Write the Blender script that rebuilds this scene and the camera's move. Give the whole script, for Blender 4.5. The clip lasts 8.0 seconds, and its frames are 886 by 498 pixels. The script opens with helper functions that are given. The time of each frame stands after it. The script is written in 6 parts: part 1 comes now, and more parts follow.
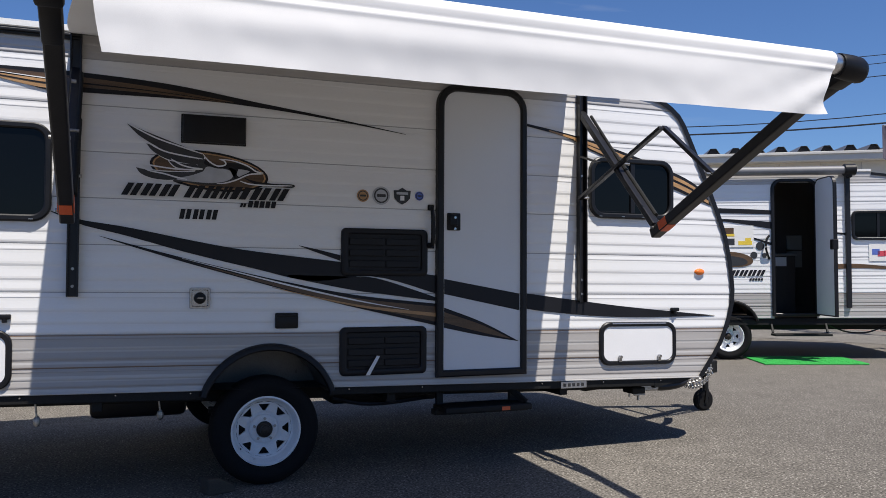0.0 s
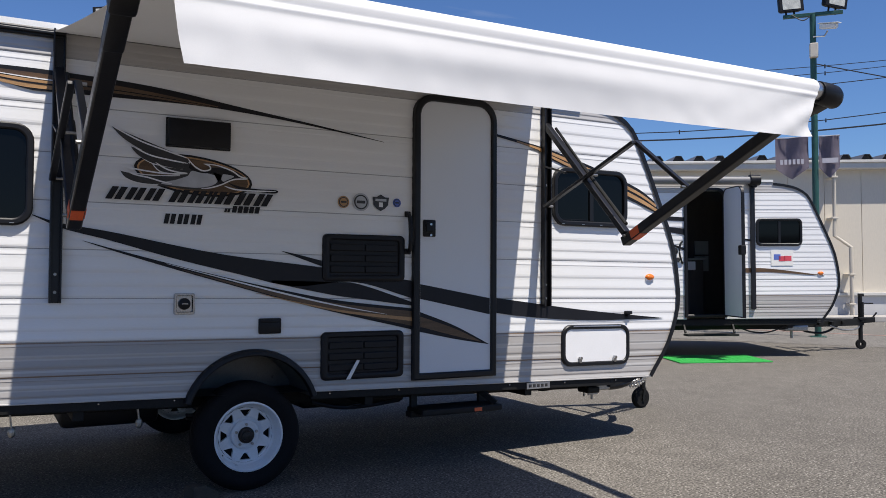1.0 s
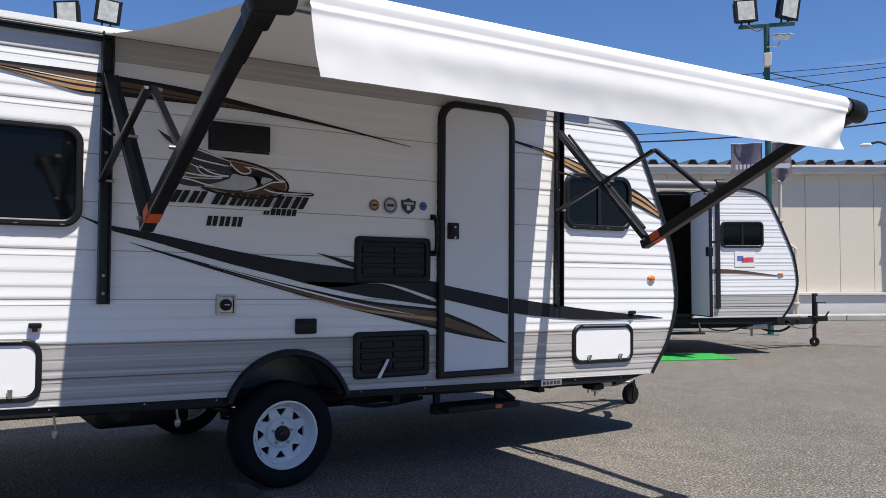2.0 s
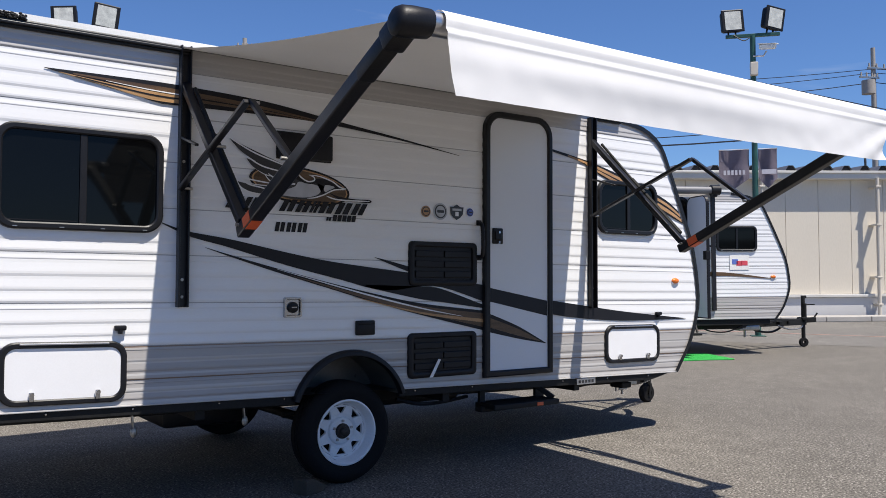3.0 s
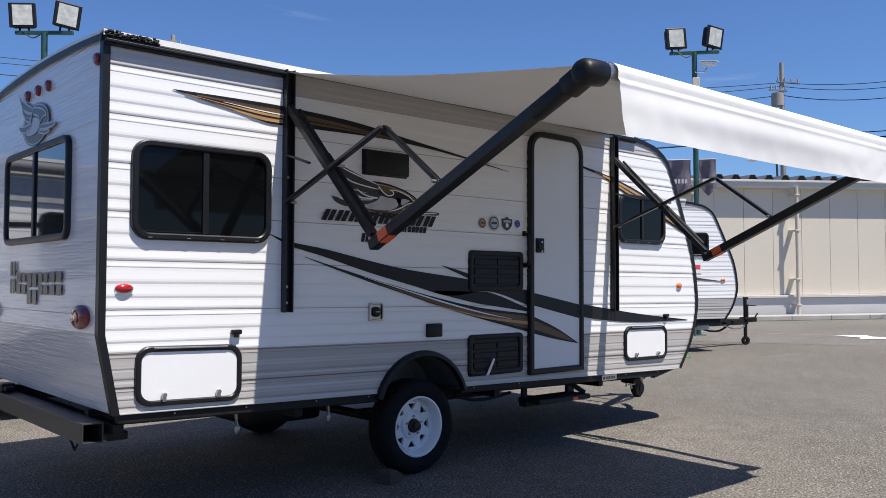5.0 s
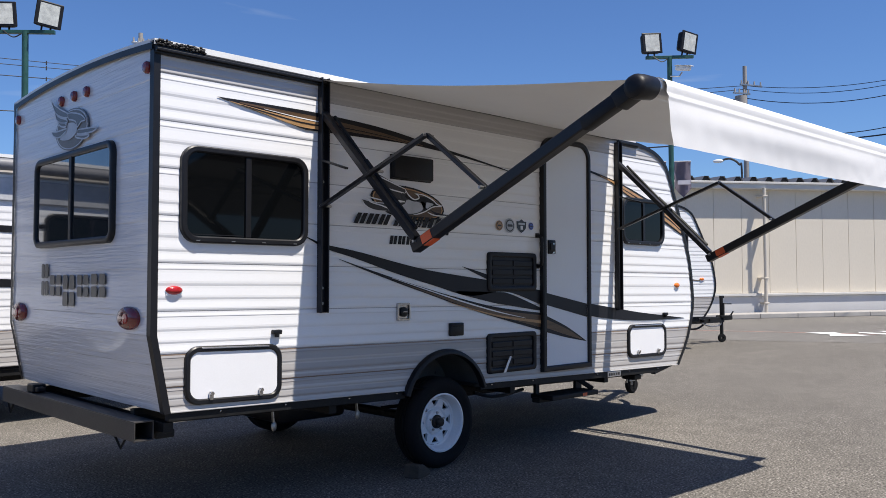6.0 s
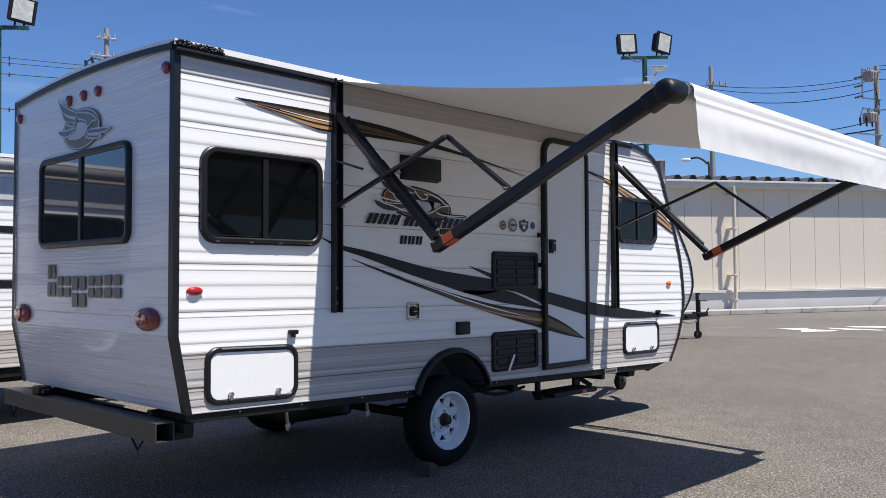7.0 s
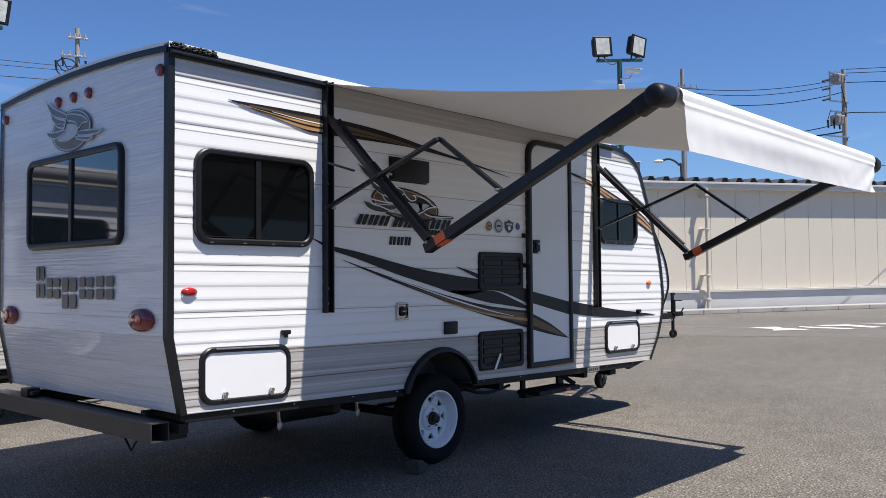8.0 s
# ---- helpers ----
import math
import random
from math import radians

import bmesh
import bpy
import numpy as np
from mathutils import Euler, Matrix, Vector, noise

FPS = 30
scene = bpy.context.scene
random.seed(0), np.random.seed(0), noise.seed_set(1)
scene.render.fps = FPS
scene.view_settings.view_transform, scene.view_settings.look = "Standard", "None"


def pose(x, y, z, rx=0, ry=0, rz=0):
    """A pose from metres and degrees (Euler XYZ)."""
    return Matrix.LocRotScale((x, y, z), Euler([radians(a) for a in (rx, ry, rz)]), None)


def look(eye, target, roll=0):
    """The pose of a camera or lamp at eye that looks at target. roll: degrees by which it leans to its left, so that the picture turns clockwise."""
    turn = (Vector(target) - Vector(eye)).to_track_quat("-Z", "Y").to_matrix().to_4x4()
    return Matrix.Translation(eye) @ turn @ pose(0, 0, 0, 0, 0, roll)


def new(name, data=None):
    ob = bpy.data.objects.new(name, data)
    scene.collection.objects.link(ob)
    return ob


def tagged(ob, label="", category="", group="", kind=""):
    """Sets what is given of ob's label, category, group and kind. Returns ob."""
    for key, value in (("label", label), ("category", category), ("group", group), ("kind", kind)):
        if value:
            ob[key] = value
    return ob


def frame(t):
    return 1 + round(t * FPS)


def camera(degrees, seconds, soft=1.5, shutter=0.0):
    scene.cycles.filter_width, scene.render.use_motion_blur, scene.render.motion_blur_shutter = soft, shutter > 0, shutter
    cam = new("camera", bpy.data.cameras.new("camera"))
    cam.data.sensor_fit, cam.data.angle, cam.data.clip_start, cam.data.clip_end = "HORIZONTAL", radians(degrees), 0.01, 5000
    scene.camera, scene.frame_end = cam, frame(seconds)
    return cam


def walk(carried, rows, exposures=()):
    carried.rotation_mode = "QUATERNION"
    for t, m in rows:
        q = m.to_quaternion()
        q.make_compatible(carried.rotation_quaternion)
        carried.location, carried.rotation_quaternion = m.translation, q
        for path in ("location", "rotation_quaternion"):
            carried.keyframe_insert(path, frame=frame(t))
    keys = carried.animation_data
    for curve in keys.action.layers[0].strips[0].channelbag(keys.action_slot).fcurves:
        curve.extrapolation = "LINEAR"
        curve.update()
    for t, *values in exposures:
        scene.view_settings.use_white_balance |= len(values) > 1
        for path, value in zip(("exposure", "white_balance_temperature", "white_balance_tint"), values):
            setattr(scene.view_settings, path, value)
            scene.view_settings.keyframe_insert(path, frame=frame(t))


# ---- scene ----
cam = camera(55.7, 8.0, soft=0.7)
PATH = [
    (0, (1.278, -5.257, 1.318), (2.013, -3.398, 1.371), -0.4),
    (0.5, (0.973, -5.213, 1.335), (1.831, -3.407, 1.389), -0.3),
    (1, (0.687, -5.137, 1.348), (1.66, -3.39, 1.403), -0.3),
    (2.3, (-0.104, -4.956, 1.365), (1.015, -3.3, 1.422), -0.3),
    (2.5, (-0.223, -4.946, 1.356), (0.908, -3.298, 1.417), -0.4),
    (3, (-0.517, -4.877, 1.361), (0.64, -3.248, 1.424), -0.4),
    (3.5, (-0.847, -4.863, 1.374), (0.34, -3.255, 1.438), -0.4),
    (4, (-1.118, -4.794, 1.373), (0.108, -3.215, 1.437), -0.4),
    (4.5, (-1.421, -4.733, 1.393), (-0.143, -3.196, 1.459), -0.4),
    (5.8, (-2.051, -4.472, 1.426), (-0.672, -3.024, 1.485), -0.4),
    (6, (-2.148, -4.474, 1.427), (-0.758, -3.037, 1.488), -0.5),
    (6.5, (-2.329, -4.387, 1.446), (-0.906, -2.983, 1.504), -0.6),
    (7, (-2.408, -4.288, 1.442), (-0.959, -2.91, 1.497), -0.7),
    (7.5, (-2.489, -4.272, 1.444), (-1.017, -2.92, 1.501), -0.8),
    (8, (-2.543, -4.261, 1.437), (-1.051, -2.931, 1.494), -0.9),
]
walk(cam, [(t, look(eye, target, roll)) for t, eye, target, roll in PATH], [(0.0, 0.19), (1.2, 0.25), (2.4, 0.38), (8.0, 0.39)])

# ---- light ----
SUN = Vector((0.12, -0.455, 1.0)).normalized()
world = bpy.data.worlds.new("sky")
scene.world = world
world.use_nodes = True
wn, wl = world.node_tree.nodes, world.node_tree.links
sky = wn.new("ShaderNodeTexSky")
sky.sky_type, sky.sun_disc = "NISHITA", False
sky.sun_elevation, sky.sun_rotation = math.asin(SUN.z), math.atan2(SUN.x, SUN.y)
sky.air_density, sky.dust_density, sky.ozone_density = 1.0, 0.0, 5.0
wc = wn.new("ShaderNodeTexCoord")
wm = wn.new("ShaderNodeMapping")
wm.inputs["Scale"].default_value = (1.2, 1.2, 7.0)
wno = wn.new("ShaderNodeTexNoise")
wno.inputs["Scale"].default_value, wno.inputs["Detail"].default_value, wno.inputs["Distortion"].default_value = 2.3, 8.0, 0.6
wr = wn.new("ShaderNodeValToRGB")
wr.color_ramp.elements[0].position, wr.color_ramp.elements[1].position = 0.60, 0.85
wr.color_ramp.elements[1].color = (0.5, 0.5, 0.5, 1)
wmix = wn.new("ShaderNodeMix")
wmix.data_type = "RGBA"
wmix.inputs["B"].default_value = (7.5, 8.0, 8.8, 1)
wl.new(wc.outputs["Generated"], wm.inputs["Vector"])
wl.new(wm.outputs["Vector"], wno.inputs["Vector"])
wl.new(wno.outputs["Fac"], wr.inputs["Fac"])
wl.new(wr.outputs["Color"], wmix.inputs["Factor"])
deep = wn.new("ShaderNodeMix")
deep.data_type, deep.blend_type = "RGBA", "MULTIPLY"
deep.inputs["Factor"].default_value = 1
deep.inputs["B"].default_value = (0.76, 0.95, 1.27, 1)
wl.new(sky.outputs["Color"], deep.inputs["A"])
wl.new(deep.outputs["Result"], wmix.inputs["A"])
wl.new(wmix.outputs["Result"], wn["Background"].inputs["Color"])
wn["Background"].inputs["Strength"].default_value = 0.073

sun = new("sun", bpy.data.lights.new("sun", "SUN"))
sun.data.energy, sun.data.angle, sun.data.color = 5.15, radians(0.53), (1.0, 0.935, 0.845)
sun.matrix_world = look(SUN * 60, (0, 0, 0))


# ---- materials ----
def mat(name, color, rough=0.5, metal=0.0, vary=0.06, scale=6.0, bump=0.0, fine=120.0, streak=None, coat=0.0, spec=0.5, tint=0.0):
    """A painted or raw surface: colour varied by a broad and a fine noise, a little relief."""
    m = bpy.data.materials.new(name)
    m.use_nodes = True
    n, l = m.node_tree.nodes, m.node_tree.links
    b = n["Principled BSDF"]
    b.inputs["Roughness"].default_value, b.inputs["Metallic"].default_value = rough, metal
    b.inputs["Coat Weight"].default_value, b.inputs["Specular IOR Level"].default_value = coat, spec
    co = n.new("ShaderNodeTexCoord")
    mp = n.new("ShaderNodeMapping")
    mp.inputs["Scale"].default_value = streak or (1, 1, 1)
    l.new(co.outputs["Object"], mp.inputs["Vector"])
    n1 = n.new("ShaderNodeTexNoise")
    n1.inputs["Scale"].default_value, n1.inputs["Detail"].default_value = scale, 6
    n2 = n.new("ShaderNodeTexNoise")
    n2.inputs["Scale"].default_value, n2.inputs["Detail"].default_value = fine, 3
    l.new(mp.outputs["Vector"], n1.inputs["Vector"])
    l.new(mp.outputs["Vector"], n2.inputs["Vector"])
    add = n.new("ShaderNodeMath")
    add.operation = "ADD"
    l.new(n1.outputs["Fac"], add.inputs[0])
    l.new(n2.outputs["Fac"], add.inputs[1])
    rg = n.new("ShaderNodeMapRange")
    rg.inputs["From Min"].default_value, rg.inputs["From Max"].default_value = 0.6, 1.4
    rg.inputs["To Min"].default_value, rg.inputs["To Max"].default_value = 1 - vary * 2, 1 + vary
    l.new(add.outputs[0], rg.inputs["Value"])
    mx = n.new("ShaderNodeMix")
    mx.data_type, mx.blend_type = "RGBA", "MULTIPLY"
    mx.inputs["Factor"].default_value = 1
    mx.inputs["A"].default_value = (*color, 1)
    l.new(rg.outputs["Result"], mx.inputs["B"])
    l.new(mx.outputs["Result"], b.inputs["Base Color"])
    rr = n.new("ShaderNodeMapRange")
    rr.inputs["To Min"].default_value, rr.inputs["To Max"].default_value = max(rough * 0.8, 0.0), min(rough * 1.2, 1)
    l.new(n1.outputs["Fac"], rr.inputs["Value"])
    l.new(rr.outputs["Result"], b.inputs["Roughness"])
    if bump:
        bp = n.new("ShaderNodeBump")
        bp.inputs["Strength"].default_value, bp.inputs["Distance"].default_value = bump, 0.01
        l.new(n2.outputs["Fac"], bp.inputs["Height"])
        l.new(bp.outputs["Normal"], b.inputs["Normal"])
    return m


def asphalt(name, dark, light, speck):
    m = bpy.data.materials.new(name)
    m.use_nodes = True
    n, l = m.node_tree.nodes, m.node_tree.links
    b = n["Principled BSDF"]
    b.inputs["Roughness"].default_value, b.inputs["Specular IOR Level"].default_value = 0.9, 0.12
    co = n.new("ShaderNodeTexCoord")
    def tex(kind, scale, detail=4.0):
        t = n.new(kind)
        t.inputs["Scale"].default_value = scale
        if kind == "ShaderNodeTexNoise":
            t.inputs["Detail"].default_value = detail
        l.new(co.outputs["Object"], t.inputs["Vector"])
        return t
    broad, mid, grain, stones = tex("ShaderNodeTexNoise", 0.35), tex("ShaderNodeTexNoise", 4.0), tex("ShaderNodeTexNoise", 62.0, 9.0), tex("ShaderNodeTexVoronoi", 80.0)
    ramp = n.new("ShaderNodeValToRGB")
    ramp.color_ramp.elements[0].position, ramp.color_ramp.elements[0].color = 0.375, (*dark, 1)
    ramp.color_ramp.elements[1].position, ramp.color_ramp.elements[1].color = 0.63, (*light, 1)
    l.new(grain.outputs["Fac"], ramp.inputs["Fac"])
    mul = n.new("ShaderNodeMath")
    mul.operation = "MULTIPLY"
    l.new(broad.outputs["Fac"], mul.inputs[0])
    l.new(mid.outputs["Fac"], mul.inputs[1])
    rg = n.new("ShaderNodeMapRange")
    rg.inputs["From Min"].default_value, rg.inputs["From Max"].default_value = 0.1, 0.4
    rg.inputs["To Min"].default_value, rg.inputs["To Max"].default_value = 0.82, 1.15
    l.new(mul.outputs[0], rg.inputs["Value"])
    mx = n.new("ShaderNodeMix")
    mx.data_type, mx.blend_type = "RGBA", "MULTIPLY"
    mx.inputs["Factor"].default_value = 1
    l.new(ramp.outputs["Color"], mx.inputs["A"])
    l.new(rg.outputs["Result"], mx.inputs["B"])
    sep = n.new("ShaderNodeSeparateColor")
    l.new(stones.outputs["Color"], sep.inputs["Color"])
    gt = n.new("ShaderNodeMath")
    gt.operation, gt.inputs[1].default_value = "GREATER_THAN", 0.88
    l.new(sep.outputs["Red"], gt.inputs[0])
    lt = n.new("ShaderNodeMath")
    lt.operation, lt.inputs[1].default_value = "LESS_THAN", 0.42
    l.new(stones.outputs["Distance"], lt.inputs[0])
    both = n.new("ShaderNodeMath")
    both.operation = "MULTIPLY"
    l.new(gt.outputs[0], both.inputs[0])
    l.new(lt.outputs[0], both.inputs[1])
    m2 = n.new("ShaderNodeMix")
    m2.data_type = "RGBA"
    m2.inputs["B"].default_value = (*speck, 1)
    l.new(both.outputs[0], m2.inputs["Factor"])
    l.new(mx.outputs["Result"], m2.inputs["A"])
    l.new(m2.outputs["Result"], b.inputs["Base Color"])
    bp = n.new("ShaderNodeBump")
    bp.inputs["Strength"].default_value, bp.inputs["Distance"].default_value = 0.6, 0.008
    l.new(grain.outputs["Fac"], bp.inputs["Height"])
    l.new(bp.outputs["Normal"], b.inputs["Normal"])
    return m


def fabric(name, color, through_light):
    m = mat(name, color, 0.55, vary=0.03, scale=3.0, bump=0.05, fine=400)
    n, l = m.node_tree.nodes, m.node_tree.links
    tr = n.new("ShaderNodeBsdfTranslucent")
    tr.inputs["Color"].default_value = (0.85, 0.80, 0.72, 1)
    mx = n.new("ShaderNodeMixShader")
    mx.inputs[0].default_value = through_light
    l.new(n["Principled BSDF"].outputs[0], mx.inputs[1])
    l.new(tr.outputs[0], mx.inputs[2])
    l.new(mx.outputs[0], n["Material Output"].inputs["Surface"])
    return m


WHITE = mat("white_siding", (0.81, 0.81, 0.81), 0.32, vary=0.03, scale=2.0, fine=40, streak=(1, 1, 12), coat=0.15)
# darker tone of the silver-taupe laps, painting the shaded side of their corrugations
TAUPE = mat("taupe_lap_shade", (0.38, 0.36, 0.345), 0.35, vary=0.05, scale=3.0, fine=40, streak=(1, 1, 14), coat=0.15)
SILVER = mat("silver_siding", (0.49, 0.475, 0.46), 0.35, vary=0.04, scale=3.0, fine=40, streak=(1, 1, 14), coat=0.15)
FASCIAPANEL = mat("silver_top_lap", (0.47, 0.455, 0.445), 0.38, vary=0.06, scale=2.0, fine=40, streak=(1, 1, 14), coat=0.1)
TANLINE = mat("tan_stripe", (0.24, 0.17, 0.12), 0.4, vary=0.08)
# SEAM's grey carries the shade of the gap under each lap
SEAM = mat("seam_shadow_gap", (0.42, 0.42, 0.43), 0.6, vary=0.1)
REARPAINT = mat("rear_siding", (0.72, 0.71, 0.71), 0.19, vary=0.06, scale=1.5, fine=5.0, streak=(0.5, 0.5, 13), coat=0.3, bump=0.65)
DOORPAINT = mat("door_gelcoat", (0.72, 0.74, 0.77), 0.30, vary=0.02, scale=1.5, bump=0.01)
HATCHPAINT = mat("hatch_gelcoat", (0.82, 0.82, 0.83), 0.35, vary=0.02, bump=0.02)
BLACKTRIM = mat("black_trim", (0.009, 0.009, 0.011), 0.40, vary=0.2, scale=9, bump=0.03, spec=0.35)
BLACKPLASTIC = mat("black_plastic", (0.008, 0.008, 0.010), 0.45, vary=0.2, scale=14, bump=0.06, spec=0.3)
ARMPAINT = mat("black_powder_coat", (0.013, 0.013, 0.016), 0.34, vary=0.2, scale=12, bump=0.04, spec=0.4)
CHASSIS = mat("chassis_paint", (0.010, 0.010, 0.010), 0.6, spec=0.3, vary=0.35, scale=10, bump=0.12)
BUMPERPAINT = mat("bumper_paint", (0.045, 0.042, 0.040), 0.42, vary=0.2, scale=10, bump=0.05)
TYRE = mat("rubber", (0.009, 0.009, 0.010), 0.85, vary=0.25, scale=20, bump=0.15, spec=0.2)
RIMPAINT = mat("white_wheel", (0.78, 0.79, 0.80), 0.3, vary=0.05, coat=0.2)
STEEL = mat("bare_steel", (0.45, 0.44, 0.42), 0.4, 1.0, vary=0.2, scale=30, bump=0.1)
RUST = mat("worn_hub", (0.045, 0.036, 0.030), 0.55, 0.5, vary=0.4, scale=40, bump=0.2)
CHROME = mat("chrome", (0.50, 0.50, 0.51), 0.18, 1.0, vary=0.05)
ALU = mat("aluminium", (0.62, 0.62, 0.63), 0.32, 1.0, vary=0.06)
GLASS = mat("tinted_glass", (0.003, 0.0035, 0.004), 0.05, vary=0.0, spec=0.16)
REARGLASS = mat("mirror_tint_glass", (0.02, 0.022, 0.024), 0.04, vary=0.0, spec=1.0, coat=0.5, bump=0.008, fine=5)
HOLLOWSHADE = mat("hollow_shade", (0.02, 0.02, 0.022), 0.8, vary=0.2)
DECALBLACK = mat("black_vinyl", (0.011, 0.011, 0.014), 0.45, vary=0.15, scale=4, spec=0.3)
DECALGREY = mat("charcoal_vinyl", (0.038, 0.038, 0.041), 0.35, vary=0.2, scale=8)
REARVINYL = mat("dull_grey_vinyl", (0.15, 0.15, 0.145), 0.4, vary=0.2, scale=8)
REARBROWN = mat("dull_brown_vinyl", (0.17, 0.145, 0.115), 0.4, vary=0.25, scale=6)
DECALBROWN = mat("copper_vinyl", (0.13, 0.075, 0.038), 0.35, vary=0.35, scale=3, streak=(1, 1, 10))
DECALAMBER = mat("amber_vinyl", (0.50, 0.29, 0.13), 0.35, vary=0.25, scale=4, streak=(1, 1, 8))
DECALSILVER = mat("silver_vinyl", (0.48, 0.49, 0.51), 0.35, vary=0.10, scale=9, fine=20)
DECALWHITE = mat("white_vinyl", (0.80, 0.80, 0.80), 0.35, vary=0.03)
AMBER = mat("amber_lens", (0.85, 0.20, 0.02), 0.2, vary=0.1, scale=60, coat=0.5)
RED = mat("red_lens", (0.42, 0.010, 0.012), 0.18, vary=0.2, scale=60, coat=0.6)
DARKRED = mat("dark_red_lens", (0.20, 0.015, 0.014), 0.2, vary=0.2, scale=60, coat=0.6)
ORANGETAG = mat("orange_label", (0.75, 0.13, 0.04), 0.45, vary=0.08)
AWNING = fabric("white_vinyl_awning", (0.78, 0.77, 0.755), 0.014)
ROOFSKIN = mat("white_roof_membrane", (0.80, 0.80, 0.78), 0.5, vary=0.05, scale=5, bump=0.05)
SEALANT = mat("black_sealant", (0.01, 0.01, 0.011), 0.6, vary=0.3, scale=50, bump=0.4)
ASPHALT = asphalt("asphalt", (0.064, 0.059, 0.052), (0.228, 0.210, 0.186), (0.40, 0.375, 0.335))
ROADASPHALT = asphalt("road_asphalt", (0.105, 0.099, 0.091), (0.215, 0.203, 0.186), (0.40, 0.38, 0.35))
CONCRETE = mat("concrete", (0.40, 0.38, 0.355), 0.85, vary=0.12, scale=2, bump=0.3)
ROADWHITE = mat("road_paint", (0.70, 0.70, 0.68), 0.7, vary=0.12, scale=8, bump=0.2)
ROADRED = mat("faded_red_paint", (0.40, 0.24, 0.20), 0.8, vary=0.2, scale=5)
CREAM = mat("cream_wall_panel", (0.66, 0.60, 0.50), 0.55, vary=0.04, scale=0.6, fine=30, streak=(1, 1, 0.3))
BASEWALL = mat("grey_base_wall", (0.55, 0.545, 0.54), 0.7, vary=0.06, scale=1.0)
FASCIA = mat("pale_fascia", (0.60, 0.585, 0.55), 0.5, vary=0.08, scale=2)
ROOFMETAL = mat("weathered_folded_roof", (0.24, 0.24, 0.25), 0.5, 0.3, vary=0.2, scale=3)
PIPE = mat("pvc_pipe", (0.58, 0.53, 0.45), 0.5, vary=0.05)
GREENPOST = mat("green_painted_steel", (0.022, 0.085, 0.070), 0.42, vary=0.2, scale=8, bump=0.05)
LAMPGLASS = mat("floodlight_glass", (0.62, 0.62, 0.56), 0.08, vary=0.25, scale=9, coat=0.6)
POLECONC = mat("concrete_pole", (0.33, 0.31, 0.29), 0.8, vary=0.1)
WIRE = mat("black_cable", (0.012, 0.012, 0.014), 0.6, vary=0.1)
TURF = mat("green_turf", (0.03, 0.42, 0.07), 0.9, vary=0.12, scale=30, bump=0.8, fine=300)
BANNER = mat("violet_grey_banner", (0.24, 0.21, 0.26), 0.7, vary=0.12, scale=5)
BANNERMARK = mat("banner_print", (0.52, 0.50, 0.54), 0.7, vary=0.1)
PAPER = mat("white_paper", (0.80, 0.79, 0.76), 0.6, vary=0.03)
PAPERBLUE = mat("blue_print", (0.10, 0.16, 0.50), 0.6, vary=0.1)
PAPERRED = mat("red_print", (0.65, 0.07, 0.10), 0.6, vary=0.1)
PAPERYELLOW = mat("yellow_print", (0.80, 0.58, 0.06), 0.6, vary=0.1)
GREYVINYL = mat("grey_rolled_vinyl", (0.20, 0.20, 0.21), 0.5, vary=0.1)
WOOD = mat("weathered_timber", (0.075, 0.058, 0.042), 0.8, vary=0.25, scale=6, bump=0.3, streak=(1, 8, 8))


# ---- mesh helpers ----
def part(name, bm, material, parent=None, label="", smooth=False):
    me = bpy.data.meshes.new(name)
    bmesh.ops.recalc_face_normals(bm, faces=bm.faces)
    bm.to_mesh(me)
    bm.free()
    for one in material if isinstance(material, (list, tuple)) else [material]:
        me.materials.append(one)
    if smooth:
        me.polygons.foreach_set("use_smooth", [True] * len(me.polygons))
        if smooth != "all":
            me.set_sharp_from_angle(angle=radians(35))
    ob = new(name, me)
    ob.parent = parent
    return tagged(ob, label)


def root(name, m, label, category, group="", kind=""):
    ob = new(name)
    ob.matrix_world = m
    ob.empty_display_size = 0.2
    return tagged(ob, label, category, group, kind)


def quad(bm, pts, mi=0):
    f = bm.faces.new([bm.verts.new(p) for p in pts])
    f.material_index = mi
    return f


def box(bm, lo, hi, bevel=0.0, m=None, mi=0):
    size = [h - a for a, h in zip(lo, hi)]
    mid = [(h + a) / 2 for a, h in zip(lo, hi)]
    made = bmesh.ops.create_cube(bm, size=1.0, matrix=(m or Matrix()) @ Matrix.Translation(mid) @ Matrix.Diagonal((*size, 1)))["verts"]
    faces = {f for v in made for f in v.link_faces}
    for f in faces:
        f.material_index = mi
    if bevel:
        edges = list({e for v in made for e in v.link_edges})
        bmesh.ops.bevel(bm, geom=edges, offset=min(bevel, min(size) * 0.45), segments=2, affect="EDGES", profile=0.5)


def axes(p0, p1, up=(0, 0, 1)):
    z = (Vector(p1) - Vector(p0)).normalized()
    side = Vector(up).cross(z)
    x = side.normalized() if side.length > 1e-4 else Vector((1, 0, 0))
    return x, z.cross(x), z


def rod(bm, p0, p1, r0, r1=None, seg=12, mi=0):
    r1 = r0 if r1 is None else r1
    x, y, _ = axes(p0, p1)
    ring = []
    for p, r in ((p0, r0), (p1, r1)):
        ring.append([bm.verts.new(Vector(p) + (x * math.cos(a) + y * math.sin(a)) * r) for a in (2 * math.pi * k / seg for k in range(seg))])
    for k in range(seg):
        bm.faces.new((ring[0][k], ring[0][(k + 1) % seg], ring[1][(k + 1) % seg], ring[1][k])).material_index = mi
    bm.faces.new(ring[0][::-1]).material_index = mi
    bm.faces.new(ring[1]).material_index = mi


